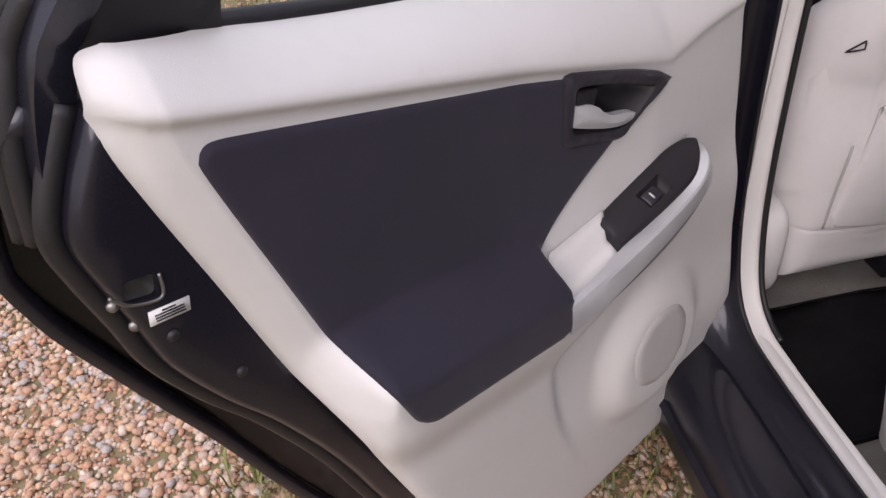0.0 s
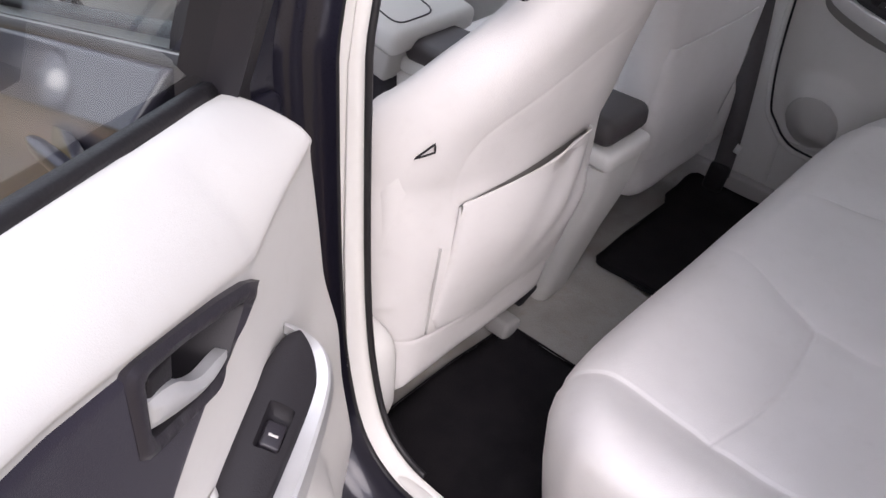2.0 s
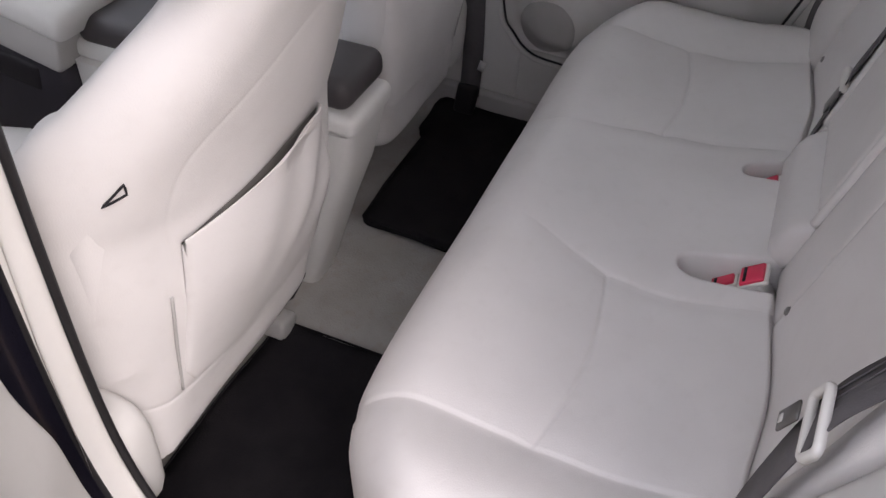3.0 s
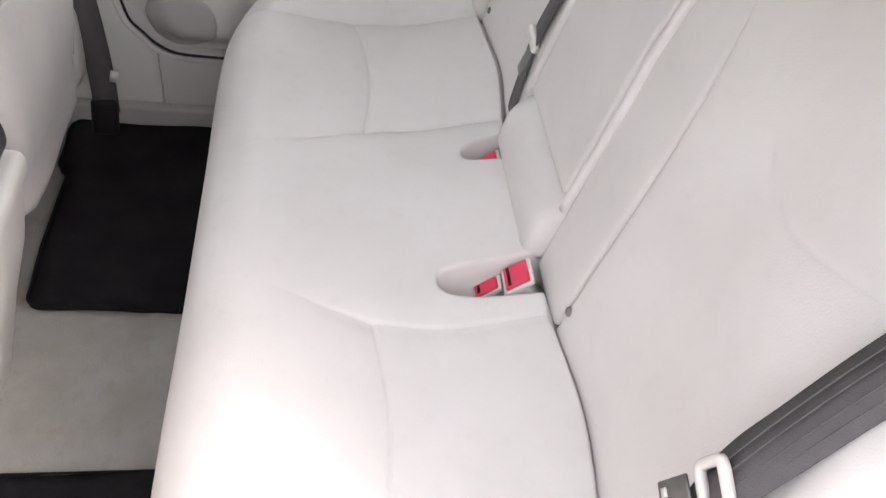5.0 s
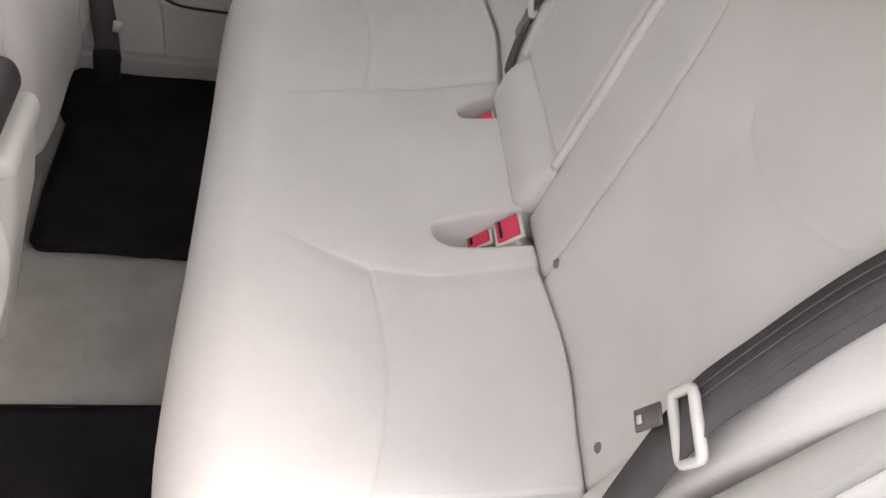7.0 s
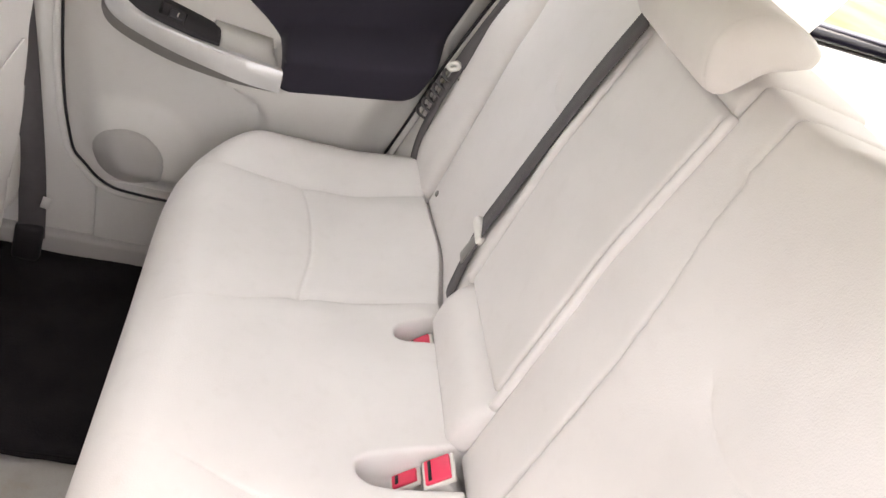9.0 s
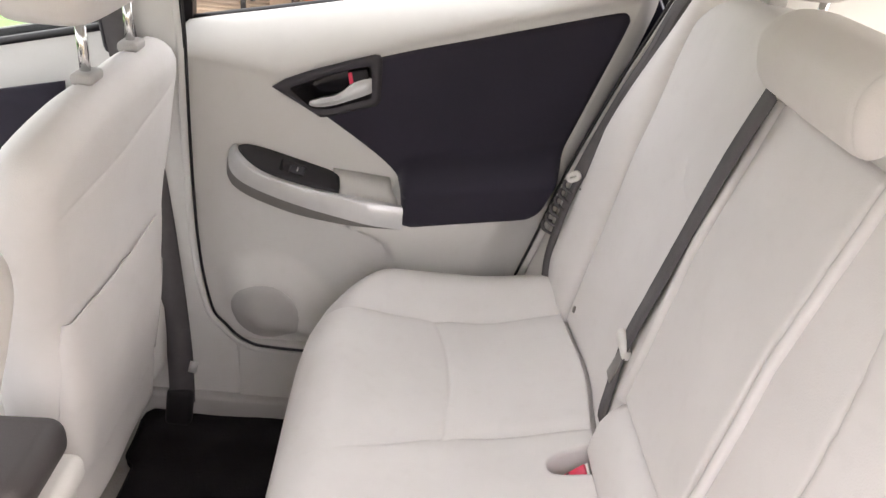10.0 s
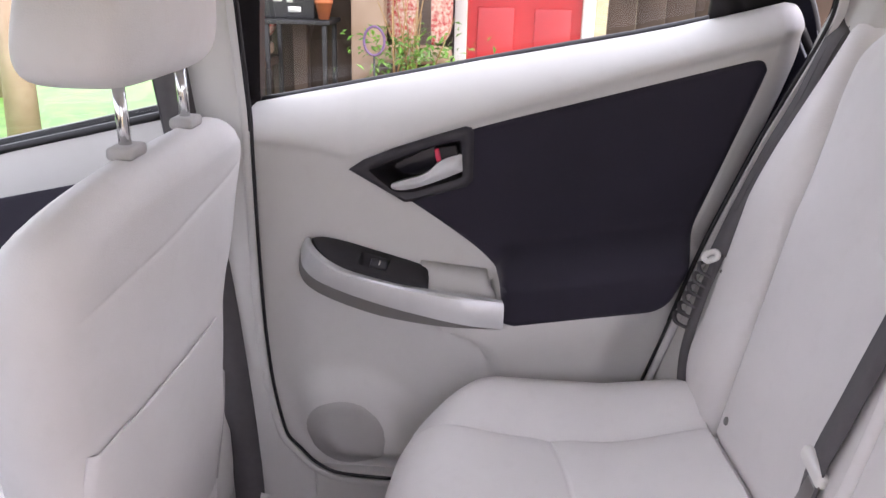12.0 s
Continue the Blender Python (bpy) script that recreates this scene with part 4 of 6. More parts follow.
def rear_cushion(seat):
    half = [(0.0, -0.250), (0.15, -0.249), (0.30, -0.247), (0.42, -0.249), (0.50, -0.261), (0.550, -0.287), (0.588, -0.328), (0.610, -0.37), (0.618, -0.45), (0.615, -0.55), (0.60, -0.64), (0.57, -0.74)]
    right = spline(half, 5)
    rim = np.concatenate([right, (right * np.array([-1, 1]))[::-1][:-1]])
    rim_line = dense(rim, 0.02)
    slots = [spline([(-0.112, -0.552), (-0.130, -0.556), (-0.144, -0.580), (-0.152, -0.640), (-0.152, -0.715), (-0.122, -0.722), (-0.092, -0.715), (-0.094, -0.640), (-0.098, -0.580), (-0.103, -0.560)], 4, True),
             spline([(0.112, -0.606), (0.126, -0.608), (0.138, -0.628), (0.144, -0.660), (0.144, -0.715), (0.120, -0.722), (0.092, -0.715), (0.094, -0.660), (0.098, -0.625), (0.103, -0.611)], 4, True)]

    def recess(x, y):
        """The pockets in which the buckles lie, steep at their lips."""
        p, deep = np.stack([x, y], 1), np.zeros(len(x))
        for q in slots:
            deep = np.maximum(deep, 0.052 * smoothstep(-0.003, 0.011, away(p, q, True) * np.where(inside(p, q), 1, -1)))
        return deep

    def lift(p):
        x, y = p[:, 0], p[:, 1]
        z = cushion_top(x, y)
        for s in SEAMS:
            d = away(p, s)
            z = z - (0.0018 * np.exp(-(d / 0.0019) ** 2) + 0.0026 * np.exp(-(d / 0.017) ** 2)) * (1.4 if abs(s[0, 1] + 0.47) < 0.01 else 1.0) * (0.25 + 0.75 * smoothstep(-0.33, -0.46, y) * (np.abs(s[0, 0]) < 0.3) + 0.75 * (np.abs(s[0, 0]) > 0.3))
        # the outer panel sinks behind its seam, the seat dishes between the seams
        out = np.abs(x) - np.interp(-y, -SEAM_OUT[:, 1], SEAM_OUT[:, 0])
        z = z - 0.0034 * np.exp(-np.clip(out, 0, 1) / 0.035) * smoothstep(-0.003, 0.004, out)
        dish = np.abs(x) - np.interp(-y, -SEAM_IN[:, 1], SEAM_IN[:, 0])
        z = z - 0.0032 * np.exp(-np.clip(dish, 0, 1) / 0.045) * smoothstep(-0.004, 0.006, dish) * smoothstep(-0.36, -0.46, y)
        # the cleft in front of the backrest
        z = z - 0.016 * smoothstep(0.010, 0.0, y - back_y(x, np.full(len(x), 0.67)))
        d = away(p, rim_line, True)
        d = np.where(y < -0.66, 1.0, d)
        r = 0.085 - 0.043 * smoothstep(-0.29, -0.40, y)
        return np.stack([x, y, z - round_edge(d / r, 1.0, 2.3) * r * 0.95 - recess(x, y)], 1)

    xs = np.linspace(-0.56, 0.56, 60)
    cleft = np.stack([xs, back_y(xs, np.full(60, 0.67)) + 0.009], 1)
    tuck = lambda a, b: (lambda q: np.array([-q[0] * a, -(q[1] + 0.45) * a, b]))
    part("cushion", sheet(rim, lift, 0.0085, rings=(0.002, 0.006, 0.012, 0.021, 0.035), seams=SEAMS + [cleft] + [np.concatenate([q, q[:1]]) for q in slots], skirt=(tuck(0.004, -0.03), tuck(0.012, -0.08), tuck(0.03, -0.14), tuck(0.05, -0.20), tuck(0.06, -0.24))), VINYL, seat, "long stitched seat cushion")


def back_y(x, z):
    """How far back the rear backrest's face stands."""
    a = np.abs(x)
    y = -0.676 - 0.20 * (z - 0.66) - 0.10 * np.clip(z - 0.95, 0, 1)
    y = y - 0.012 * np.exp(-(((a - 0.32) / 0.10) ** 2)) * smoothstep(1.12, 0.9, z)
    return y


def backrests(bench):
    def pad(name, label, rim, shape_add=lambda x, z: 0, seams=(), r=0.03, deep=0.10, step=0.010):
        line = dense(rim, 0.02)

        def lift(p):
            x, z = p[:, 0], p[:, 1]
            y = back_y(x, z) + shape_add(x, z)
            for s in seams:
                d = away(p, s)
                y = y - 0.0014 * np.exp(-(d / 0.0028) ** 2) - 0.0012 * np.exp(-(d / 0.013) ** 2)
            return np.stack([x, y - round_edge(away(p, line, True), r), z], 1)

        return part(name, sheet(rim, lift, step, rings=(0.0015, 0.005, 0.011, 0.02), seams=seams, skirt=((0, -0.02, 0), (0, -deep, -0.01)), flip=True), VINYL, bench, label)

    main_r = np.concatenate([spline([(0.150, 0.645), (0.148, 0.80), (0.146, 1.0), (0.152, 1.10), (0.185, 1.165), (0.25, 1.19), (0.38, 1.195), (0.47, 1.185), (0.525, 1.15), (0.528, 1.10), (0.512, 1.04), (0.500, 0.98), (0.492, 0.85), (0.486, 0.72), (0.480, 0.645)], 5)])
    arc = spline([(0.190, 0.980), (0.215, 0.972), (0.250, 0.968), (0.290, 0.976), (0.310, 0.992)], 6)
    arc_left = spline([(0.296, 0.995), (0.315, 0.981), (0.352, 0.974), (0.39, 0.979), (0.44, 0.997), (0.475, 1.012)], 6)
    r = pad("outer_backrest", "pale backrest pad with a curved seam", main_r, seams=(arc,), r=0.020)
    main_l = main_r.copy()
    main_l[:, 0] = np.where(main_l[:, 0] < 0.16, main_l[:, 0] + 0.050 - 0.045 * smoothstep(0.93, 1.12, main_l[:, 1]), main_l[:, 0])
    main_l[:, 0] = np.where((main_l[:, 0] < 0.20) & (main_l[:, 1] > 1.105), 0.149, main_l[:, 0])
    main_l = main_l * np.array([-1, 1])
    side = dense(spline([(-0.143, 1.15), (-0.150, 1.10), (-0.178, 1.01), (-0.197, 0.93), (-0.198, 0.70)], 6), 0.01, False)
    pleats = lambda x, z: 0.0006 * np.sin(z * 260 + 40 * x) * np.exp(-away(np.stack([x, z], 1), side) / 0.022) * smoothstep(0.86, 0.98, z)
    l_ = pad("outer_backrest", "pale backrest pad with a curved seam", main_l, pleats, seams=(arc_left * np.array([-1, 1]),), r=0.009, step=0.007)
    for s, th, xs in ((1, r, (0.452,)), (-1, l_, (-0.206, -0.449))):
        for x in xs:
            z = 0.685
            y = float(back_y(np.array([x]), np.array([z]))[0])
            part("button", lathe([(0.001, 0.003), (0.005, 0.003), (0.0065, 0.0), (0.0065, -0.02)], 12, (x, y - 0.001, z), (-78, 0, 0)), UNDER, th, "small grey plastic button")
    strip = rounded([(-0.094, 0.645), (-0.196, 0.645), (-0.196, 0.93), (-0.178, 1.03), (-0.150, 1.135), (-0.146, 1.174), (-0.080, 1.174)], 0.008)
    pad("backrest_divider", "narrow pale leatherette strip beside the folding armrest", strip, lambda x, z: -0.003, r=0.005)
    # folding armrest in the middle, between two narrow rolls, with a thick roll below it
    arm_rim = rounded([(-0.079, 0.743), (0.139, 0.743), (0.147, 1.134), (-0.074, 1.134)], 0.010)
    arm = pad("folding_armrest", "folded up centre armrest panel between narrow rolls", arm_rim, lambda x, z: 0.005, r=0.006)
    for name, r_, run in (("edge_roll", 0.0068, [(-0.0815, 1.136), (-0.083, 1.00), (-0.0875, 0.88), (-0.087, 0.73)]), ("edge_roll", 0.0100, [(0.1575, 1.13), (0.156, 1.00), (0.152, 0.88), (0.150, 0.735)])):
        part(name, sweep([(x, float(back_y(np.array([x]), np.array([z]))[0]) - 0.0015, z) for x, z in spline(run, 8)], ring_profile(r_, 12), up=(0, 1, 0)), VINYL, arm, "narrow padded edge roll")
    roll = rounded([(-0.094, 0.645), (0.162, 0.645), (0.162, 1.13), (-0.084, 1.13)], 0.02)
    pad("centre_backrest", "pale leatherette centre backrest around the armrest", roll, lambda x, z: 0.034 * np.exp(-(((z - 0.685) / 0.048) ** 4)) * smoothstep(0.750, 0.726, z) - 0.010 - 0.014 * smoothstep(0.130, 0.162, x) * smoothstep(0.76, 0.74, z), r=0.022)
    cap = rounded([(-0.083, 1.128), (0.16, 1.128), (0.19, 1.17), (0.10, 1.175), (-0.081, 1.175)], 0.010)
    pad("backrest_cap", "pale top edge of the centre backrest", cap, r=0.02)
    # side bolsters
    for s, nm in ((1, "right"), (-1, "left")):
        rim = spline([(0.482, 0.64), (0.492, 0.80), (0.502, 0.97), (0.516, 1.05), (0.535, 1.12), (0.555, 1.17), (0.60, 1.17), (0.622, 1.08), (0.622, 0.92), (0.612, 0.78), (0.596, 0.70), (0.57, 0.64)], 5) * np.array([s, 1])
        if s > 0:
            rim[:, 0] = np.minimum(rim[:, 0], 0.585)
        else:
            rim[:, 0] = np.maximum(rim[:, 0], -np.interp(rim[:, 1], [0.64, 0.70, 0.80, 0.95, 1.05, 1.17], [0.535, 0.545, 0.562, 0.588, 0.606, 0.61]))
        bulge = lambda x, z: 0.032 * np.exp(-(((np.abs(x) - 0.57) / 0.060) ** 2)) * smoothstep(0.62, 0.75, z) * smoothstep(1.22, 0.95, z) + 0.012 * smoothstep(0.80, 0.66, z)
        pad("side_bolster", "pale side bolster", rim, bulge, r=0.024 if s > 0 else 0.014)


def puff(w, d, h, at, power=3.2, n=18, m=12, lean=0.0, bow=0.0):
    """A soft rounded cushion shape."""
    bm = bmesh.new()
    rows = []
    for j in range(1, m):
        v = math.pi * (j / m - 0.5)
        row = []
        for i in range(n):
            u = 2 * math.pi * i / n
            sg = lambda a: math.copysign(abs(a) ** (2 / power), a)
            x, y, z = sg(math.cos(v)) * sg(math.cos(u)), sg(math.cos(v)) * sg(math.sin(u)), sg(math.sin(v))
            row.append(bm.verts.new((x * w / 2, y * d / 2 + lean * z * h / 2 + bow * x * x, z * h / 2)))
        rows.append(row)
    for a, b in zip(rows, rows[1:]):
        for i in range(n):
            bm.faces.new((a[i], a[(i + 1) % n], b[(i + 1) % n], b[i]))
    bm.faces.new(rows[0][::-1])
    bm.faces.new(rows[-1])
    bm.transform(pose(*at))
    return bm


def rear_headrests():
    for s, nm in ((1, "right"), (-1, "left")):
        hr = thing("rear_headrest", (s * 0.35, -0.87, 1.19), "pale leatherette rear headrest on short chrome posts", "headrest", "rear headrests")
        part("pad", puff(0.25, 0.10, 0.15, (s * 0.35, -0.865, 1.29), lean=-0.2), VINYL, hr)
        for dx in (-0.06, 0.06):
            part("post", rod((s * 0.35 + dx, -0.86, 1.17), (s * 0.35 + dx, -0.865, 1.24), 0.006, 10), CHROME, hr)
            part("collar", block((0.034, 0.026, 0.012), (s * 0.35 + dx, -0.852, 1.198), bevel=0.004), TRIM_GREY, hr)
    hr = thing("centre_headrest", (0, -0.83, 1.13), "low saddle-shaped pale leatherette centre headrest", "headrest")
    prof = spline([(-0.742, 1.158), (-0.728, 1.172), (-0.722, 1.204), (-0.734, 1.226), (-0.757, 1.237), (-0.79, 1.235), (-0.82, 1.222), (-0.822, 1.208), (-0.805, 1.200), (-0.778, 1.190), (-0.758, 1.170)], 4, True)
    cen = prof.mean(0)
    bm = bmesh.new()
    rows = []
    for x, f in ((-0.120, 0.25), (-0.1195, 0.45), (-0.118, 0.66), (-0.114, 0.86), (-0.108, 0.95), (-0.1035, 0.965), (-0.1015, 0.955), (-0.0995, 0.985), (-0.093, 1.0), (0.0, 1.02), (0.093, 1.0), (0.0995, 0.985), (0.1015, 0.955), (0.1035, 0.965), (0.108, 0.95), (0.114, 0.86), (0.118, 0.66), (0.1195, 0.45), (0.120, 0.25)):
        q = cen + (prof - cen) * max(f, 0.02)
        rows.append([bm.verts.new((x, a, b)) for a, b in q])
    for a, b in zip(rows, rows[1:]):
        for i in range(len(prof)):
            bm.faces.new((a[i], a[(i + 1) % len(prof)], b[(i + 1) % len(prof)], b[i]))
    bm.faces.new(rows[0])
    bm.faces.new(rows[-1])
    bmesh.ops.recalc_face_normals(bm, faces=bm.faces)
    part("pad", bm, VINYL, hr)
    part("mount", block((0.10, 0.05, 0.05), (0, -0.80, 1.175), bevel=0.01), TRIM_GREY, hr)


bench = thing("rear_bench_seat", (0, -0.5, 0.24), "pale leatherette rear bench seat with stitched seams and folded armrest", "bench seat")
rear_cushion(bench)
backrests(bench)
rear_headrests()


# ---- belts and buckles ----
def strap(points, w=0.047, faces=(0, 1, 0), n=8, t=0.0018):
    line = [tuple(q) for q in spline(points, n)]
    return sweep(line, strap_profile(w, t), up=faces)


def belts():
    for s, nm in ((1, "right"), (-1, "left")):
        b = thing("seat_belt", (s * 0.6, -0.66, 0.64), "dark webbing rear seat belt with a white tongue grip", "seat belt", "rear seat belts")
        top = [(0.606, -0.890, 1.27), (0.598, -0.808, 1.180), (0.594, -0.786, 1.138), (0.592, -0.764, 1.075), (0.592, -0.734, 1.005), (0.590, -0.704, 0.925), (0.582, -0.682, 0.866), (0.580, -0.664, 0.80), (0.574, -0.650, 0.71), (0.560, -0.655, 0.62)]
        if s < 0:
            top = [(-0.560, -0.850, 1.26), (-0.537, -0.795, 1.16), (-0.535, -0.760, 1.08), (-0.531, -0.730, 1.02), (-0.530, -0.701, 0.95), (-0.533, -0.675, 0.89), (-0.548, -0.655, 0.80), (-0.556, -0.647, 0.71), (-0.552, -0.655, 0.62)]
        if s > 0:
            part("lower_webbing", strap(top[6:], 0.016, (-0.75, 1, 0.3)), WEB, b, "dark webbing turned on edge")
        web = part("webbing", strap(top[:7] if s > 0 else top, 0.034 if s > 0 else 0.047, (-0.75 if s > 0 else 0.1, 1, 0.3)), WEB, b)
        for off in (-0.014, -0.005, 0.006, 0.014):
            part("crease", sweep([(x + off, y + 0.0022 + (off * 0.55 if s > 0 else 0), z) for k, (x, y, z) in enumerate(spline(top[1:6], 5))], ring_profile(0.0008, 6)), WEB, web)
        m = pose(0.580, -0.670, 0.864, 8, 30, 68) if s > 0 else pose(-0.540, -0.669, 0.880, 8, -20, 0)
        hw, hh = (0.009, 0.005) if s > 0 else (0.027, 0.014)
        ring = sweep([m @ Vector((x, 0, z)) for x, z in rounded([(-hw, -hh), (hw, -hh), (hw, hh), (-hw, hh)], 0.006, 4)], [(-0.004, -0.003), (0.004, -0.003), (0.004, 0.002), (0.002, 0.004), (-0.002, 0.004), (-0.004, 0.002)], closed=True, up=tuple(m.to_3x3() @ Vector((0, 1, 0))))
        grip = part("tongue_grip", ring, WHITE, b, "white plastic tongue loop")
        steel = block((0.018, 0.003, 0.038), (0, 0, 0), (0, 0, 0), 0.001, 1)
        steel.transform(m @ Matrix.Translation((-s * 0.014, 0.006, -0.040)))
        part("tongue", steel, DARK_STEEL, grip, "dark steel belt tongue")
        hole = block((0.007, 0.001, 0.007), (0, 0, 0), (0, 0, 0), 0)
        hole.transform(m @ Matrix.Translation((-s * 0.014, 0.0082, -0.050)))
        part("tongue_hole", hole, TRIM, grip)
        for i in range(6 if s > 0 else 0):
            f = i / 5
            x0, y0_, z0 = 0.606 - 0.004 * f, -0.642 - 0.024 * f, 0.762 + 0.078 * f
            part("fold", strap([(x0 + 0.014, y0_ - 0.012, z0 + 0.002), (x0 + 0.004, y0_ + 0.003, z0 + 0.004), (x0 - 0.014, y0_ + 0.005, z0 - 0.002), (x0 - 0.024, y0_ - 0.008, z0 - 0.006)], 0.006, (0, 0, 1), 5, 0.0025), WEB, b, "bunched fold of webbing")
    c = thing("seat_belt", (0.17, -0.70, 0.66), "dark webbing centre seat belt lying along the backrest", "seat belt", "rear seat belts")
    yb = lambda x, z: float(back_y(np.array([x]), np.array([z]))[0])
    mid = [(0.160, -0.775, 1.140), (0.174, -0.752, 1.05), (0.190, -0.730, 0.94), (0.205, -0.711, 0.84), (0.212, -0.698, 0.775), (0.200, -0.688, 0.715), (0.180, -0.680, 0.675), (0.168, -0.690, 0.640)]
    part("webbing", strap(mid, faces=(0.15, 1, 0.2)), WEB, c)
    grip = part("tongue_grip", block((0.052, 0.012, 0.016), (0.213, -0.697, 0.777), (10, -8, 0), 0.005), WHITE, c, "white plastic tongue grip")
    part("tongue", block((0.022, 0.003, 0.045), (0.208, -0.690, 0.745), (10, -12, 0), 0.002), STEEL, grip, "steel belt tongue")
    part("slot", block((0.056, 0.012, 0.012), (0.160, yb(0.16, 1.14) + 0.0, 1.142), (0, -25, 0), 0.003), TRIM_GREY, c, "plastic belt slot")
    # buckles
    for x, y, z, tilt, w in ((-0.112, -0.622, 0.622, 48, 0.024), (0.114, -0.650, 0.640, 48, 0.026), (-0.122, -0.652, 0.656, 50, 0.040)):
        bk = thing("belt_buckle", (x, y, z - 0.02), "pale belt buckle with a red release button in the seat gap", "belt buckle", "belt buckles")
        m = pose(x, y, z, tilt, 0, 0)
        case = block((w, 0.064, 0.026), (0, 0, 0), (0, 0, 0), 0.005)
        case.transform(m @ Matrix.Translation((0, -0.034, -0.012)))
        body = part("casing", case, TRIM, bk)
        lip = block((w, 0.006, 0.040), (0, 0, 0), (0, 0, 0), 0.002)
        lip.transform(m @ Matrix.Translation((0, -0.001, -0.008)))
        part("casing_lip", lip, WHITE, body, "pale casing rim")
        btn = block((w - 0.006, 0.006, 0.032), (0, 0, 0), (0, 0, 0), 0.002)
        btn.transform(m @ Matrix.Translation((0, 0.003, -0.008)))
        part("release_button", btn, RED, body, "red release button")
        slot = block((w - 0.012, 0.002, 0.004), (0, 0, 0), (0, 0, 0), 0)
        slot.transform(m @ Matrix.Translation((0, 0.0058, -0.017)))
        part("tongue_slot", slot, BLACK, body, "dark tongue slot")


belts()


# ---- front seats ----
def front_seat(name, label, xc, y0, lean, bend_x, foot, top, outer, inner, hem_pts):
    """outer, inner: rows of half width and height on the door side and on the console side."""
    seat = thing(name, (xc, y0 + 0.25, 0.25), label, "car seat", "front seats")
    side = 1 if xc > 0 else -1
    a_, b_ = spline([(0.0, foot), *outer, (0.0, top)], 5), spline([(0.0, foot), *inner, (0.0, top)], 5)
    rim = np.concatenate([a_ * np.array([side, 1]), (b_ * np.array([-side, 1]))[::-1][1:-1]])
    line = dense(rim, 0.02)
    bow, rr = (1.6, 0.06) if side < 0 else (0.3, 0.045)
    bowed = lambda x, z: y0 - lean * np.clip(z - 0.80, 0, 1) + bow * np.clip(np.abs(x - bend_x) - 0.03, 0, 1) ** 2
    hem_y = y0 + (0.056 if side < 0 else 0.033)
    face = lambda x, z: bowed(x, z) + (hem_y - bowed(x, z)) * smoothstep(0.70, 0.45, z)
    arc = spline([(side * 0.085, 0.75), (side * 0.088, 0.82), (side * 0.070, 0.88), (side * 0.015, 0.925), (side * -0.08, 0.97), (side * -0.19, 1.005)], 6)
    if side > 0:
        arc = spline([(0.19, 0.968), (0.10, 0.962), (0.0, 0.954), (-0.12, 0.943), (-0.25, 0.926)], 6)
    low = spline([(side * 0.19, 0.540), (side * 0.12, 0.525), (0, 0.520), (side * -0.12, 0.53)], 6)
    slit = spline([(side * 0.098, 0.700), (side * 0.100, 0.62), (side * 0.097, 0.53)], 5)

    tuck = lambda q: float(smoothstep(0.77, 0.90, q[2])) * (side < 0) * (q[0] < xc)

    def lift(p):
        x, z = p[:, 0], p[:, 1]
        y = face(x, z)
        for s in (arc, low, slit):
            d = away(p, s)
            y = y + (0.0016 * np.exp(-(d / 0.0022) ** 2) + 0.0008 * np.exp(-(d / 0.013) ** 2)) * (0.5 if s is arc and side < 0 else 1.0)
        y = y + 0.0015 * np.sin(x * 23 + z * 17) * np.sin(z * 31 - x * 9)
        y = y + round_edge(away(p, line, True), rr, 2.2)
        return np.stack([xc + x, y, z], 1)

    cover = part("backrest", sheet(rim, lift, 0.012, rings=(0.0015, 0.006, 0.014, 0.028), seams=(arc, low, slit), skirt=(lambda q: np.array([(xc - q[0]) * 0.02, 0.025, -0.016 * float(smoothstep(0.85, 1.0, q[2]))]), lambda q: np.array([(xc - q[0]) * (0.12 + 0.34 * tuck(q)), 0.055 - 0.012 * tuck(q), -0.06 * float(smoothstep(0.85, 1.0, q[2]))]), lambda q: np.array([(xc - q[0]) * (0.35 + 0.34 * tuck(q)), 0.075 - 0.012 * tuck(q), -0.12 * float(smoothstep(0.85, 1.0, q[2]))]))), VINYL, seat, "pale leatherette seat back")
    part("front_pad", puff(0.34, 0.08, 0.46, (xc, y0 + 0.105, 0.70), lean=-lean * 0.5), VINYL, seat)
    # map pocket
    hem_line = spline(hem_pts, 6)
    (hx0, hz0), (hx1, hz1) = hem_pts[0], hem_pts[-1]
    flank = [(0.182, 0.775), (0.206, 0.70), (0.224, 0.60), (0.212, 0.540)] if side < 0 else [(hx1 - 0.004, hz1 - 0.03), (hx1 + 0.004, 0.62), (hx1 + 0.015, 0.535)]
    pk = np.concatenate([hem_line, spline(flank, 6), spline([(hx1 * 0.6, 0.525), (0, 0.522), (hx0, 0.532)], 6), spline([(hx0 + side * 0.012, 0.56), (hx0 + side * 0.004, 0.68), (hx0, hz0 - 0.008)], 6)])
    edge = dense(pk[len(hem_line) - 1:], 0.02, False)
    gape = 0.014 if side < 0 else 0.002
    mid_x, wide = (0.035, 0.115) if side < 0 else (-0.09, 0.115)
    slack = lambda x: gape * np.exp(-(np.abs(x - mid_x) / wide) ** 4)

    def pocket(p):
        x, z = p[:, 0], p[:, 1]
        sag = slack(x) * smoothstep(0.62, 0.77, z)
        folds = (0.003 if side < 0 else 0.0012) * np.sin(x * side * 60 + z * 25) * smoothstep(0.56, 0.66, z) * smoothstep(0.02, -0.12, x * side)
        return np.stack([xc + x, face(x, z) - 0.005 - sag + folds + round_edge(away(p, edge), 0.006) + round_edge(away(p, line, True), rr, 2.2), z], 1)

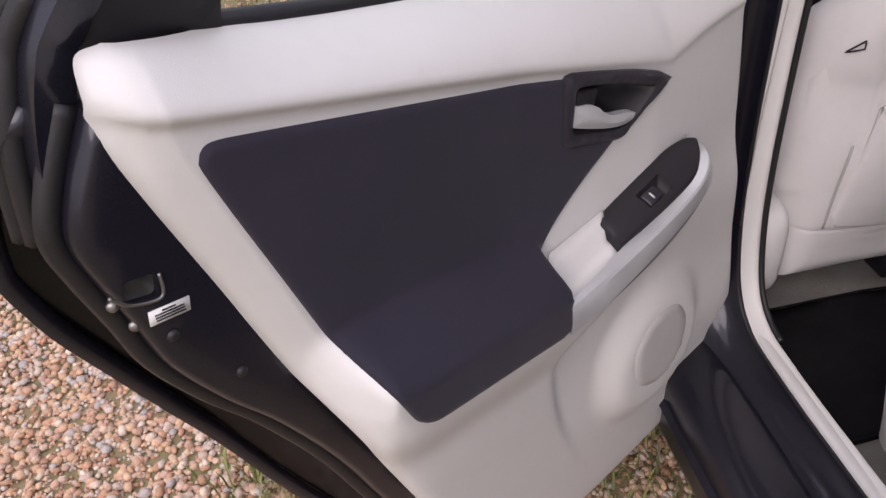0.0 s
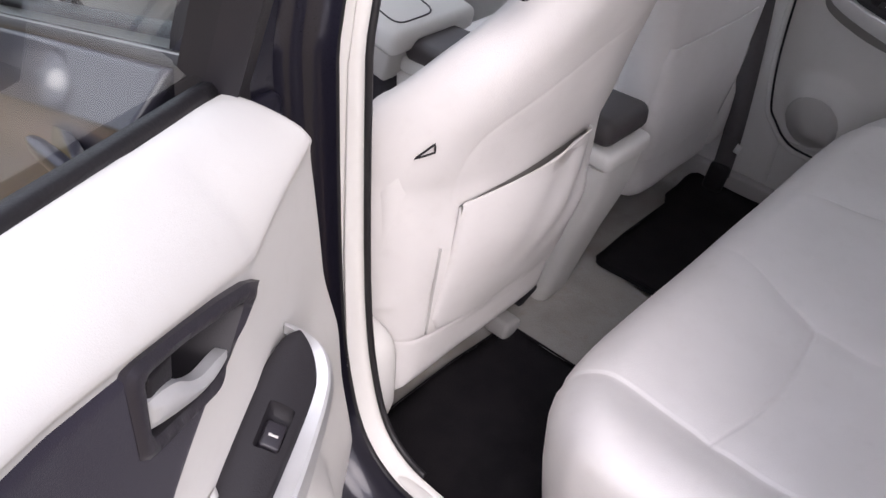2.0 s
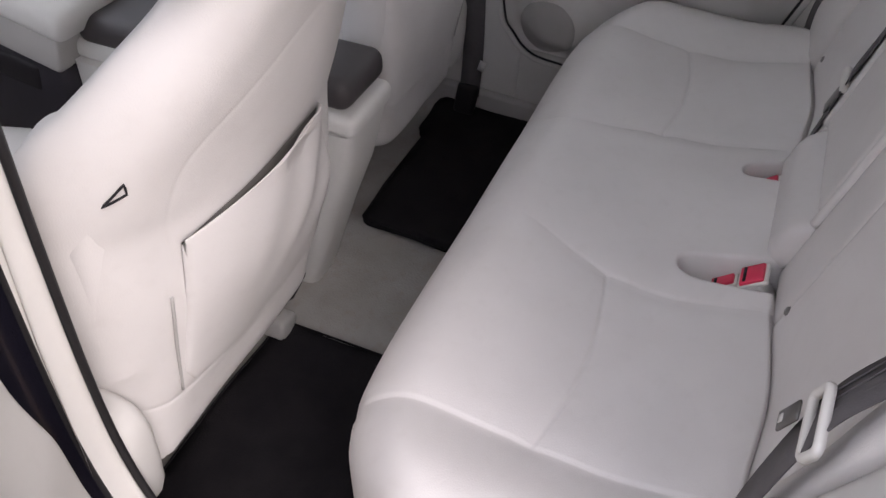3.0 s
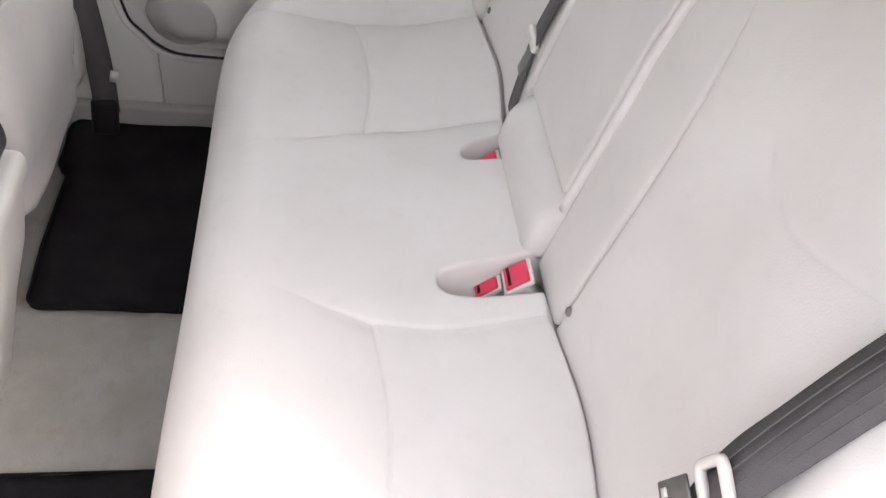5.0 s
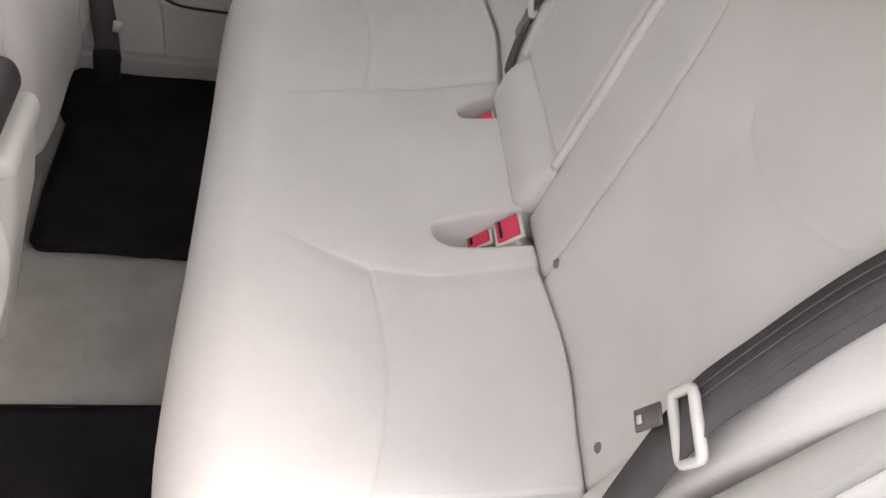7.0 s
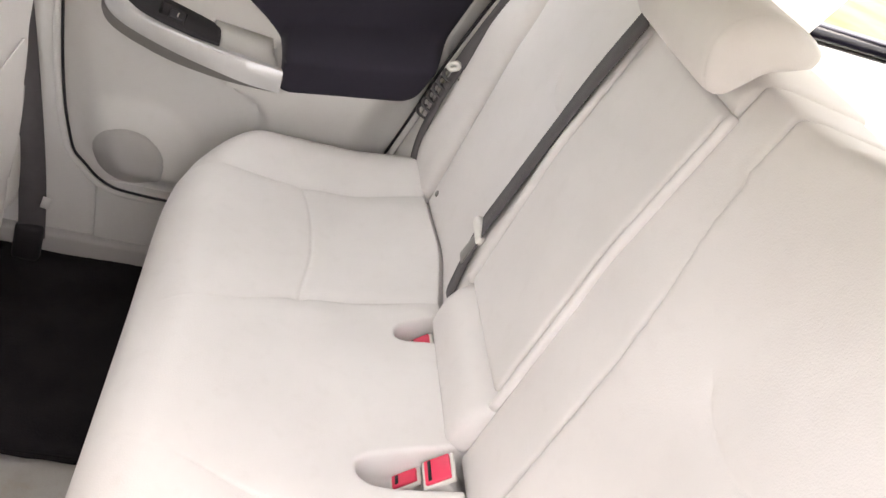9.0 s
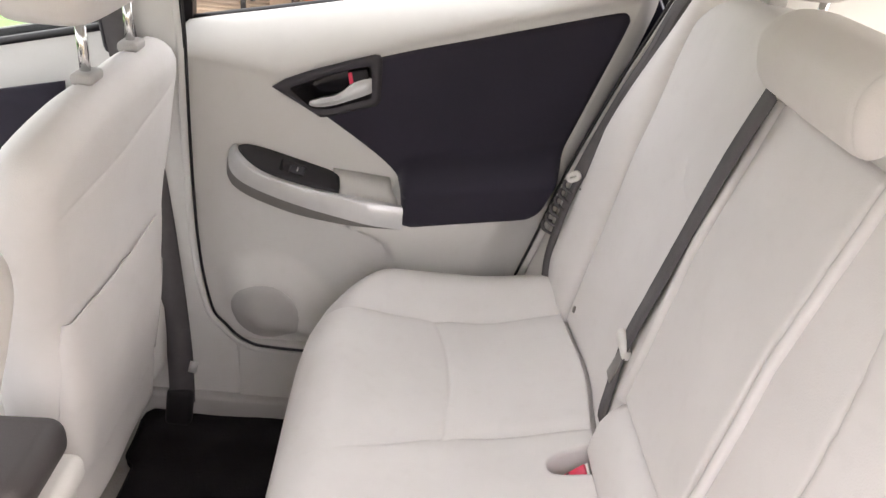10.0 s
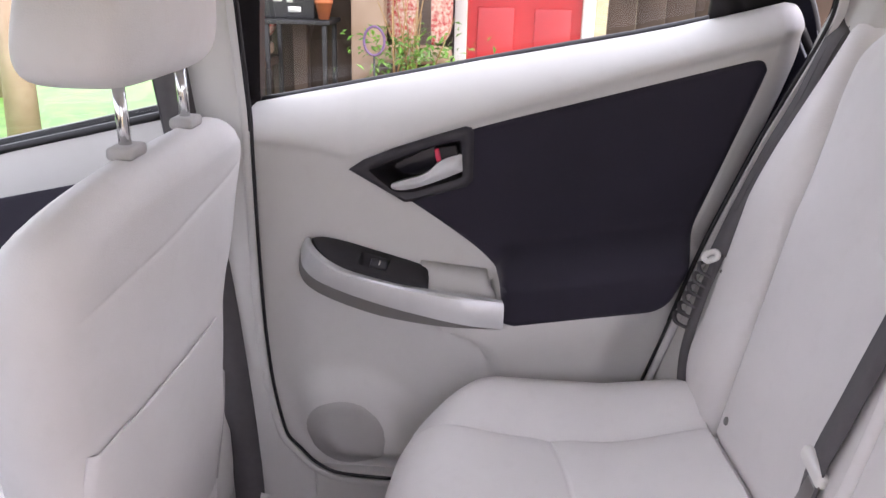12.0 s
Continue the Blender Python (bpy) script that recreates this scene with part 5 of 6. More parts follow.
    # grey sheet behind the hem puts the pocket's shade into colour
    gap_shade = np.concatenate([hem_line - np.array([0, 0.007]), (hem_line - np.array([0, 0.075]))[::-1]])
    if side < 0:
        part("pocket_shade", sheet(gap_shade, lambda p: np.stack([xc + p[:, 0], face(p[:, 0], p[:, 1]) - 0.0030 + round_edge(away(p, line, True), rr, 2.2), p[:, 1]], 1), 0.010), UNDER, cover, "grey sheet standing for the shade inside the pocket")
    part("map_pocket", sheet(pk, pocket, 0.010, rings=(0.002, 0.006), skirt=((0, 0.0025, 0), (0, 0.0035, -0.03))), VINYL, cover, "slack leatherette map pocket")
    hem = [(xc + x, float(face(np.array([x]), np.array([z]))[0]) - 0.0042 - float(slack(x)) + float(round_edge(away(np.array([[x, z]]), line, True), rr, 2.2)[0]), z) for x, z in spline(hem_pts, 8)]
    # grey bead laid along the slit as its shade
    part("slit_shade", sweep([(xc + x, float(face(np.array([x]), np.array([z]))[0]) + float(round_edge(away(np.array([[x, z]]), line, True), rr, 2.2)[0]) + 0.0005, z) for x, z in slit], ring_profile(0.0022, 6)), TRIM_GREY, cover, "grey bead standing for the shade in the cover's side slit")
    part("pocket_hem", sweep(hem, ring_profile(0.0012, 8, 0.8), up=(0, 0, 1), scales=[min(1, 0.15 + 4 * k / len(hem), 0.15 + 4 * (len(hem) - 1 - k) / len(hem)) for k in range(len(hem))]), VINYL, cover, "folded pocket hem")
    if side < 0:
        fy = lambda x, z: float(face(np.array([x - xc]), np.array([z]))[0]) + float(round_edge(away(np.array([[x - xc, z]]), line, True), rr, 2.2)[0]) - 0.003
        part("cloth_tag", sweep([(x, fy(x, z), z) for x, z in dense([(-0.560, 0.8565), (-0.544, 0.880), (-0.543, 0.867)], 0.004)], ring_profile(0.0014, 6, 0.8), closed=True, up=(0, 1, 0)), BLACK, cover, "small black cloth tag")
    # seat base with its side shield
    part("cushion", puff(0.48, 0.52, 0.16, (xc, y0 + 0.42, 0.50), power=4), VINYL, seat)
    part("side_shield", puff(0.074, 0.20, 0.19, (xc + side * 0.190, y0 + 0.140, 0.488), power=4.5), TRIM, seat, "pale plastic hinge cover")
    part("rear_valance", block((0.34, 0.04, 0.06), (xc - side * 0.03, y0 + 0.15, 0.410), (18, 0, 0), 0.018), VINYL, seat)
    # black block added to make the gap below the seat dark
    part("dark_filler", block((0.44, 0.44, 0.07), (xc, y0 + 0.36, 0.395), (-4, 0, 0), 0.012), BLACK, seat, "black block added to darken the space under the seat")
    for dx in (-0.19, 0.19):
        part("seat_rail", block((0.032, 0.46, 0.035), (xc + dx, y0 + 0.40, 0.268), bevel=0.005), BLACK, seat, "black metal seat rail")
        part("rail_leg", block((0.03, 0.05, 0.13), (xc + dx, y0 + 0.26, 0.335), (12, 0, 0), 0.004), TRIM_GREY, seat, "grey seat leg")
    if side < 0:
        part("rail_end", block((0.060, 0.030, 0.034), (-0.124, 0.050, 0.330), (0, -22, 0), 0.008), BLACK, seat, "black plastic rail end")
        part("rail_foot", block((0.050, 0.055, 0.040), (-0.168, 0.056, 0.264), (0, 14, 0), 0.010), TRIM_GREY, seat, "grey rail foot cover")
    # headrest
    hy = y0 - lean * (top - 0.80) + 0.045
    hx, hz = xc - side * 0.012, top + 0.167
    hb = puff(0.29, 0.125, 0.20, (hx, hy + 0.012, hz), power=4.6, n=36, m=22, lean=-0.1)
    for v in hb.verts:
        v.co.x = hx + (v.co.x - hx) * (1.13 - 2.3 * max(v.co.z - hz + 0.085, 0))
    part("headrest", hb, VINYL, seat, "pale padded headrest")
    for dx in (-0.083, 0.083):
        post = part("headrest_post", rod((xc + dx, hy - 0.003, top - 0.02), (xc + dx, hy, top + 0.09), 0.0065, 14), CHROME, seat, "chrome headrest post")
        part("post_collar", block((0.042, 0.028, 0.014), (xc + dx, hy - 0.003, top + 0.003), bevel=0.005), TRIM_GREY, post, "grey plastic collar")
    return seat


front_seat("driver_seat", "pale leatherette driver seat with map pocket on its back", -0.415, -0.088, 0.25, 0.085, 0.402, 1.090,
           [(0.10, 0.402), (0.145, 0.407), (0.156, 0.455), (0.160, 0.53), (0.166, 0.575), (0.182, 0.61), (0.190, 0.75), (0.184, 0.82), (0.172, 0.868), (0.152, 0.910), (0.124, 0.948), (0.090, 0.988), (0.045, 1.030), (0.01, 1.070)],
           [(0.12, 0.402), (0.205, 0.407), (0.240, 0.430), (0.255, 0.475), (0.260, 0.55), (0.262, 0.64), (0.272, 0.72), (0.290, 0.84), (0.326, 0.94), (0.300, 1.035), (0.20, 1.092), (0.07, 1.105)],
           [(-0.080, 0.777), (-0.035, 0.794), (0.02, 0.805), (0.08, 0.813), (0.125, 0.818), (0.158, 0.818)])
front_seat("passenger_seat", "pale leatherette passenger seat with headrest on chrome posts", 0.383, -0.024, 0.06, -0.02, 0.405, 1.040,
           [(0.10, 0.405), (0.120, 0.42), (0.132, 0.48), (0.126, 0.58), (0.120, 0.70), (0.140, 0.80), (0.192, 0.88), (0.234, 0.945), (0.244, 0.985), (0.218, 1.022), (0.12, 1.037)],
           [(0.12, 0.405), (0.195, 0.42), (0.225, 0.49), (0.248, 0.60), (0.272, 0.75), (0.292, 0.88), (0.290, 0.955), (0.255, 1.010), (0.13, 1.036)],
           [(0.055, 0.799), (0.02, 0.799), (-0.06, 0.798), (-0.15, 0.796), (-0.252, 0.790)])


# ---- floor things ----
def mats():
    for s, nm in ((1, "right"), (-1, "left")):
        m = thing("floor_mat", (s * 0.4, -0.05, 0.25), "black pile floor mat with bound edge on grey carpet", "floor mat", "floor mats")
        o = rounded([(s * 0.150, -0.26), (s * 0.155, 0.058), (s * 0.300, 0.066), (s * 0.500, 0.064), (s * 0.520, 0.085), (s * 0.634, 0.085), (s * 0.640, -0.26)], [0.03, 0.03, 0.02, 0.02, 0.02, 0.04, 0.03], 5)
        part("carpet_pad", sheet(o, lambda p: np.stack([p[:, 0], p[:, 1], 0.2445 + 0.018 * (1 - smoothstep(0.13, 0.20, np.abs(p[:, 0]))) + 0.030 * smoothstep(0.585, 0.64, np.abs(p[:, 0])) + 0.003 * np.sin(p[:, 0] * 31) * np.sin(p[:, 1] * 27)], 1), 0.02, skirt=((0, 0, -0.012),)), MAT, m)
        part("bound_edge", sweep([(x, y, 0.246 + 0.018 * (1 - float(smoothstep(0.13, 0.20, abs(x)))) + 0.030 * float(smoothstep(0.585, 0.64, abs(x)))) for x, y in dense(o, 0.03)], ring_profile(0.0022, 6), closed=True), MAT, m, "black stitched edge binding")


def console():
    c = thing("centre_console", (0, 0.2, 0.24), "grey centre console with a dark padded armrest lid", "console")
    bm = bmesh.new()
    rows = []
    for z, ya, half in ((0.235, 0.050, 0.046), (0.30, 0.034, 0.049), (0.43, 0.002, 0.056), (0.52, -0.024, 0.062), (0.575, -0.034, 0.066), (0.622, -0.040, 0.068)):
        o = rounded([(-half, ya), (half, ya), (half + 0.012, 0.47), (-half - 0.012, 0.47)], [0.026, 0.026, 0.01, 0.01], 6)
        rows.append([bm.verts.new((x, y, z)) for x, y in o])
    for a, b in zip(rows, rows[1:]):
        for k in range(len(a)):
            bm.faces.new((a[k], a[(k + 1) % len(a)], b[(k + 1) % len(a)], b[k]))
    bm.faces.new(rows[-1])
    bmesh.ops.recalc_face_normals(bm, faces=bm.faces)
    part("rear_body", bm, TRIM, c, angle=50)
    part("rear_band", block((0.142, 0.52, 0.038), (0.0, 0.214, 0.640), bevel=0.014, seg=5), TRIM, c, "paler band below the lid")
    part("armrest_lid", block((0.138, 0.50, 0.054), (0.0, 0.216, 0.682), (-2, 0, 0), 0.022, 5), LID, c, "dark padded armrest lid")
    deck = part("front_deck", block((0.25, 0.66, 0.055), (0.0, 0.76, 0.755), (10, 0, 0), 0.02, 4), TRIM, c, "sloping pale front deck")
    m = pose(0.0, 0.76, 0.755, 10, 0, 0)
    part("deck_side", block((0.225, 0.60, 0.075), (0.0, 0.76, 0.695), (10, 0, 0), 0.012, 3), TRIM_GREY, deck, "grey side of the bridge")
    part("tray_wall", block((0.20, 0.62, 0.34), (0.0, 0.78, 0.46), bevel=0.02, seg=3), BEZEL, c, "dark storage tray below the bridge")
    part("tray_slot", block((0.21, 0.34, 0.055), (0.0, 0.70, 0.60), (8, 0, 0), 0.01), BLACK, c, "black open tray slot")
    groove = rounded([(-0.090, -0.30), (0.02, -0.30), (0.03, -0.20), (-0.075, -0.14)], 0.03, 6)
    part("lid_groove", sweep([m @ Vector((x, y, 0.0282)) for x, y in groove], ring_profile(0.0018, 6), closed=True), BLACK, deck, "thin joint round a small lid")
    ring = lathe([(0.030, 0.0), (0.036, 0.004), (0.040, 0.004), (0.042, -0.004), (0.028, -0.004)], 28)
    ring.transform(m @ Matrix.Translation((-0.075, -0.06, 0.032)))
    part("shift_ring", ring, CHROME, deck, "chrome ring round the shifter")
    knob = lathe([(0.001, 0.045), (0.018, 0.042), (0.022, 0.03), (0.012, 0.0), (0.012, -0.005)], 18)
    knob.transform(m @ Matrix.Translation((-0.075, -0.06, 0.030)))
    part("shifter", knob, BLACK, deck, "black shift knob")
    dish = lathe([(0.055, 0.0), (0.062, 0.003), (0.066, 0.0), (0.064, -0.004), (0.05, -0.004)], 28)
    dish.transform(m @ Matrix.Translation((0.03, 0.14, 0.031)))
    part("cup_ring", dish, SILVER, deck, "silver ring")


def dashboard():
    d = thing("dashboard", (0, 1.2, 0.6), "dark grey dashboard with a steering wheel", "dashboard", kind="structure")
    part("upper", block((1.34, 0.55, 0.16), (0, 1.33, 0.93), (-8, 0, 0), 0.05, 5), BEZEL, d)
    part("lower", block((1.32, 0.40, 0.50), (0, 1.36, 0.62), bevel=0.04, seg=4), TRIM_GREY, d)
    part("firewall", block((1.4, 0.05, 0.9), (0, 1.62, 0.60), bevel=0.01), BLACK, d)
    w = thing("steering_wheel", (-0.39, 0.83, 0.82), "dark steering wheel before the driver seat", "steering wheel")
    line = [(-0.39 + 0.185 * math.cos(a), 0.83 + 0.06 * math.sin(a), 0.84 + 0.175 * math.sin(a)) for a in np.linspace(0, 2 * math.pi, 40, endpoint=False)]
    part("rim", sweep(line, ring_profile(0.015, 10), closed=True, up=(0, 1, 0)), BLACK, w)
    part("hub", puff(0.19, 0.07, 0.13, (-0.39, 0.85, 0.835), power=3), BEZEL, w)
    part("column", rod((-0.39, 0.86, 0.83), (-0.39, 1.15, 0.74), 0.04, 14), BLACK, w)


def front_belts():
    for s, nm in ((1, "right"), (-1, "left")):
        b = thing("seat_belt", (s * 0.69, 0.02, 0.25), "dark webbing front seat belt hanging down the pillar", "seat belt", "front seat belts")
        part("webbing", strap([(s * 0.600, 0.06 + (s > 0) * 0.03, 1.26), (s * 0.618, 0.055 + (s > 0) * 0.02, 1.05), (s * 0.648, 0.046, 0.78), (s * 0.646, 0.024, 0.58), (s * 0.634, 0.008, 0.42), (s * 0.626, 0.004, 0.30)], faces=(s, 0.25, 0)), WEB, b)
        anchor = part("anchor", block((0.026, 0.052, 0.080), (s * 0.625, 0.010, 0.292), (4, s * 6, 0), 0.011, 4), BLACK, b, "black belt anchor cover")
        if s < 0:
            grip = part("tongue_grip", block((0.014, 0.034, 0.05), (-0.604, 0.037, 0.855), (0, 0, 20), 0.004), BLACK, b, "black belt tongue grip")
            part("tongue", block((0.004, 0.026, 0.04), (-0.596, 0.035, 0.890), (0, -12, 20), 0.001, 1), CHROME, grip, "steel belt tongue")
        part("tag", block((0.0012, 0.016, 0.026), (s * 0.630, -0.018, 0.385), (12, 0, 0), 0), PAPER, b, "small white label")


def body_side(y, z):
    """How far the car's outer flank stands from its middle: upright below a sharp crease, a shoulder sloping in above it."""
    v = z - (0.985 - 0.27 * np.clip(y, -0.2, 1.35))
    low = 0.872 - 0.02 * smoothstep(0, -0.10, v) + 0.012 * smoothstep(-0.12, -0.25, v) - 0.03 * smoothstep(-0.30, -0.55, v)
    return np.where(v < 0, low, 0.872 - 0.98 * v)


def front_doors():
    for s, nm in ((1, "right"), (-1, "left")):
        d = thing("front_door_" + nm, (s * 0.7, 0.6, 0.3), "closed front car door with pale trim band and dark insert", "car door")
        belt = lambda y: 1.040 - 0.245 * y
        part("trim_panel", sheet([(0.11, 0.36), (0.10, belt(0.1) - 0.008), (0.3, belt(0.3) - 0.008), (0.6, belt(0.6) - 0.02), (1.05, belt(1.05) - 0.02), (1.05, 0.36)], lambda p: np.stack([s * (0.70 - 0.025 * smoothstep(0.95, 0.86, p[:, 1] + 0.235 * p[:, 0]) + 0.02 * smoothstep(0.0, 0.1, p[:, 1] + 0.235 * p[:, 0] - 0.95)), p[:, 0], p[:, 1]], 1), 0.03), TRIM, d, "pale door trim")
        part("fabric_insert", sheet([(0.20, 0.62), (0.19, 0.915), (0.5, 0.845), (0.85, 0.76), (0.80, 0.60)], lambda p: np.stack([0 * p[:, 0] + s * 0.669, p[:, 0], p[:, 1]], 1), 0.05, skirt=((s * 0.01, 0, 0),)), INSERT, d, "dark fabric insert")
        lean = lambda z: 0.735 - 0.36 * max(z - 1.0, 0)
        part("window_seal", sweep([(s * 0.728, y, belt(y) - 0.006) for y in np.linspace(0.08, 1.1, 12)], [(-0.012, -0.005), (0.012, -0.005), (0.012, 0.006), (-0.008, 0.006)]), RUBBER, d, "black rubber window seal")
        # sash made extra wide to darken the view through the window
        part("window_sash", sweep([(s * lean(z), y, z) for y, z in spline([(0.105, 0.98), (0.10, 1.1), (0.085, 1.25), (0.08, 1.38), (0.3, 1.425), (0.62, 1.40), (0.9, 1.20), (1.2, 0.95)], 6)], [(-0.02, -0.042), (0.02, -0.042), (0.02, 0.042), (-0.02, 0.042)], up=(s, 0, 0.36)), BLACK, d, "black window sash", angle=40)
        pane = [(0.09, 1.0), (0.08, 1.37), (0.3, 1.41), (0.62, 1.39), (0.9, 1.18), (1.15, 0.96), (1.15, 0.76)]
        part("window_pane", sheet(pane, lambda p: np.stack([s * (0.745 - 0.36 * np.clip(p[:, 1] - 1.0, -0.1, 1)), p[:, 0], p[:, 1]], 1), 0.05, skirt=((0.004 * s, 0, 0),)), GLASS, d, "clear window pane").visible_shadow = False
        skin = [(0.065, 0.26), (0.055, belt(0.055) - 0.006), (0.3, belt(0.3) - 0.006), (0.7, belt(0.7) - 0.006), (1.12, belt(1.12)), (1.14, 0.26)]
        crease = np.array([(0.06, 0.969), (0.6, 0.823), (1.14, 0.677)])
        part("outer_skin", sheet(skin, lambda p: np.stack([s * body_side(p[:, 0], p[:, 1]), p[:, 0], p[:, 1]], 1), 0.014, rings=(0.005, 0.012, 0.022), seams=(crease,), skirt=((-0.02 * s, 0, 0),)), PAINT, d, "glossy dark outer door skin")
        part("belt_moulding", sweep([(s * 0.798, y, belt(y) - 0.006) for y in np.linspace(0.03, 1.15, 14)], [(-0.016, -0.012), (0.008, -0.012), (0.010, 0.004), (0.004, 0.010), (-0.016, 0.012)]), RUBBER, d, "black belt moulding")
        part("moulding_edge", sweep([(s * 0.8045, y, belt(y) + 0.004) for y in np.linspace(0.03, 1.15, 14)], ring_profile(0.003, 6)), STEEL, d, "thin bright edge of the belt moulding")
        part("handle_dish", lathe([(0.001, -0.018), (0.030, -0.015), (0.044, 0.0005), (0.047, 0.001)], 22, (s * 0.868, 0.20, 0.865), (0, 90 * s, 0)), PAINT, d, "dished recess behind the door handle")
        part("door_handle", puff(0.022, 0.17, 0.026, (s * 0.884, 0.19, 0.868), power=3.0), PAINT, d, "dark outer door handle")


mats()
console()
dashboard()
front_belts()
front_doors()


# ---- outside of the car ----
def car_front():
    car = thing("car_front", (0, 1.6, 0.0), "dark glossy front wing of the car with wheel and side mirror", "car")
    wheel_at = (1.56, 0.31)
    arch = [(wheel_at[0] + 0.345 * math.cos(a), wheel_at[1] + 0.345 * math.sin(a)) for a in np.linspace(0.0, math.pi, 22)]
    for s in (-1, 1):
        wing = [(1.145, 0.26), (1.145, 0.755), (1.5, 0.77), (1.85, 0.78), (2.2, 0.70), (2.33, 0.55), (2.33, 0.28), (wheel_at[0] + 0.345, 0.28)] + arch + [(wheel_at[0] - 0.345, 0.26)]
        flank = lambda p: np.minimum(body_side(p[:, 0], p[:, 1]), 0.872) + 0.012 * np.exp(-((np.hypot(p[:, 0] - wheel_at[0], p[:, 1] - wheel_at[1]) - 0.36) / 0.05) ** 2) - 0.45 * np.clip(p[:, 0] - 1.65, 0, 1) ** 2
        part("wing", sheet(wing, lambda p: np.stack([s * flank(p), p[:, 0], p[:, 1]], 1), 0.03, skirt=((-0.05 * s, 0, 0),)), PAINT, car, "glossy dark front wing")
        part("wheel_well", lathe([(0.34, -0.11), (0.345, 0.11)], 28, (s * 0.73, *wheel_at), (0, 90, 0)), BLACK, car)
        wh = part("wheel", lathe([(0.06, -0.09), (0.20, -0.08), (0.20, 0.075), (0.06, 0.06)], 30, (s * 0.755, *wheel_at), (0, 90 * s, 0)), SILVER, car, "alloy wheel")
        part("tyre", lathe([(0.20, -0.09), (0.29, -0.10), (0.305, -0.07), (0.308, 0.0), (0.305, 0.07), (0.29, 0.10), (0.20, 0.09)], 36, (s * 0.755, *wheel_at), (0, 90 * s, 0)), TYRE, wh, "black tyre")
        mir = part("side_mirror", puff(0.17, 0.10, 0.125, (s * 0.955, 0.86, 0.965), power=2.8, n=26, m=16), PAINT, car, "dark side mirror housing")
        part("mirror_glass", lathe([(0.001, 0.0), (0.052, 0.0), (0.054, -0.004)], 26, (s * 0.955, 0.806, 0.965), (90, 0, 0)), MIRROR, mir, "silvered mirror glass")
        part("mirror_foot", rod((s * 0.80, 0.93, 0.87), (s * 0.90, 0.88, 0.93), 0.028, 12, 0.02), BLACK, mir)
    badge = part("badge", block((0.003, 0.12, 0.016), (-0.874, 1.055, 0.640), (-6, 0, 0), 0.002), CHROME, car, "small chrome badge")
    part("bonnet", sheet([(-0.74, 1.60), (0.74, 1.60), (0.66, 2.25), (-0.66, 2.25)], lambda p: np.stack([p[:, 0], p[:, 1], 0.90 - 0.16 * (p[:, 0]) ** 2 - 0.30 * np.clip(p[:, 1] - 1.6, 0, 1) ** 2], 1), 0.06), PAINT, car, "dark bonnet")
    part("sill", block((0.12, 1.25, 0.16), (-0.755, -0.45, 0.29), bevel=0.03, seg=4), PAINT, car, "dark painted outer sill")
    part("sill", block((0.12, 2.4, 0.16), (0.755, -0.1, 0.29), bevel=0.03, seg=4), PAINT, car, "dark painted outer sill")
    for s in (-1, 1):
        part("pillar_skin", rod((s * 0.590, 0.73, 1.440), (s * 0.712, 1.575, 0.992), 0.034, 12), PAINT, car, "dark painted windscreen pillar")
        part("rear_pillar_skin", block((0.05, 0.17, 0.64), (s * 0.645, -1.49, 1.285), (-52, 0, 0), bevel=0.02), PAINT, car, "dark painted rear pillar")
        part("rear_shoulder", block((0.17, 1.02, 0.03), (s * 0.735, -1.40, 1.060), (0, s * 10, 0), 0.012), PAINT, car, "dark painted rear shoulder")
    part("sill_front", block((0.12, 1.1, 0.14), (-0.755, 0.65, 0.28), bevel=0.03, seg=4), PAINT, car)
    for s in (-1, 1):
        part("rear_quarter", sheet([(-0.70, 0.28), (-0.88, 0.90), (-0.90, 1.02), (-1.8, 0.96), (-1.95, 0.6), (-1.9, 0.28)], lambda p: np.stack([s * (0.85 - 0.06 * smoothstep(0.9, 1.2, p[:, 1])), p[:, 0], p[:, 1]], 1), 0.06, skirt=((-0.04 * s, 0, 0),)), PAINT, car, "dark rear quarter")


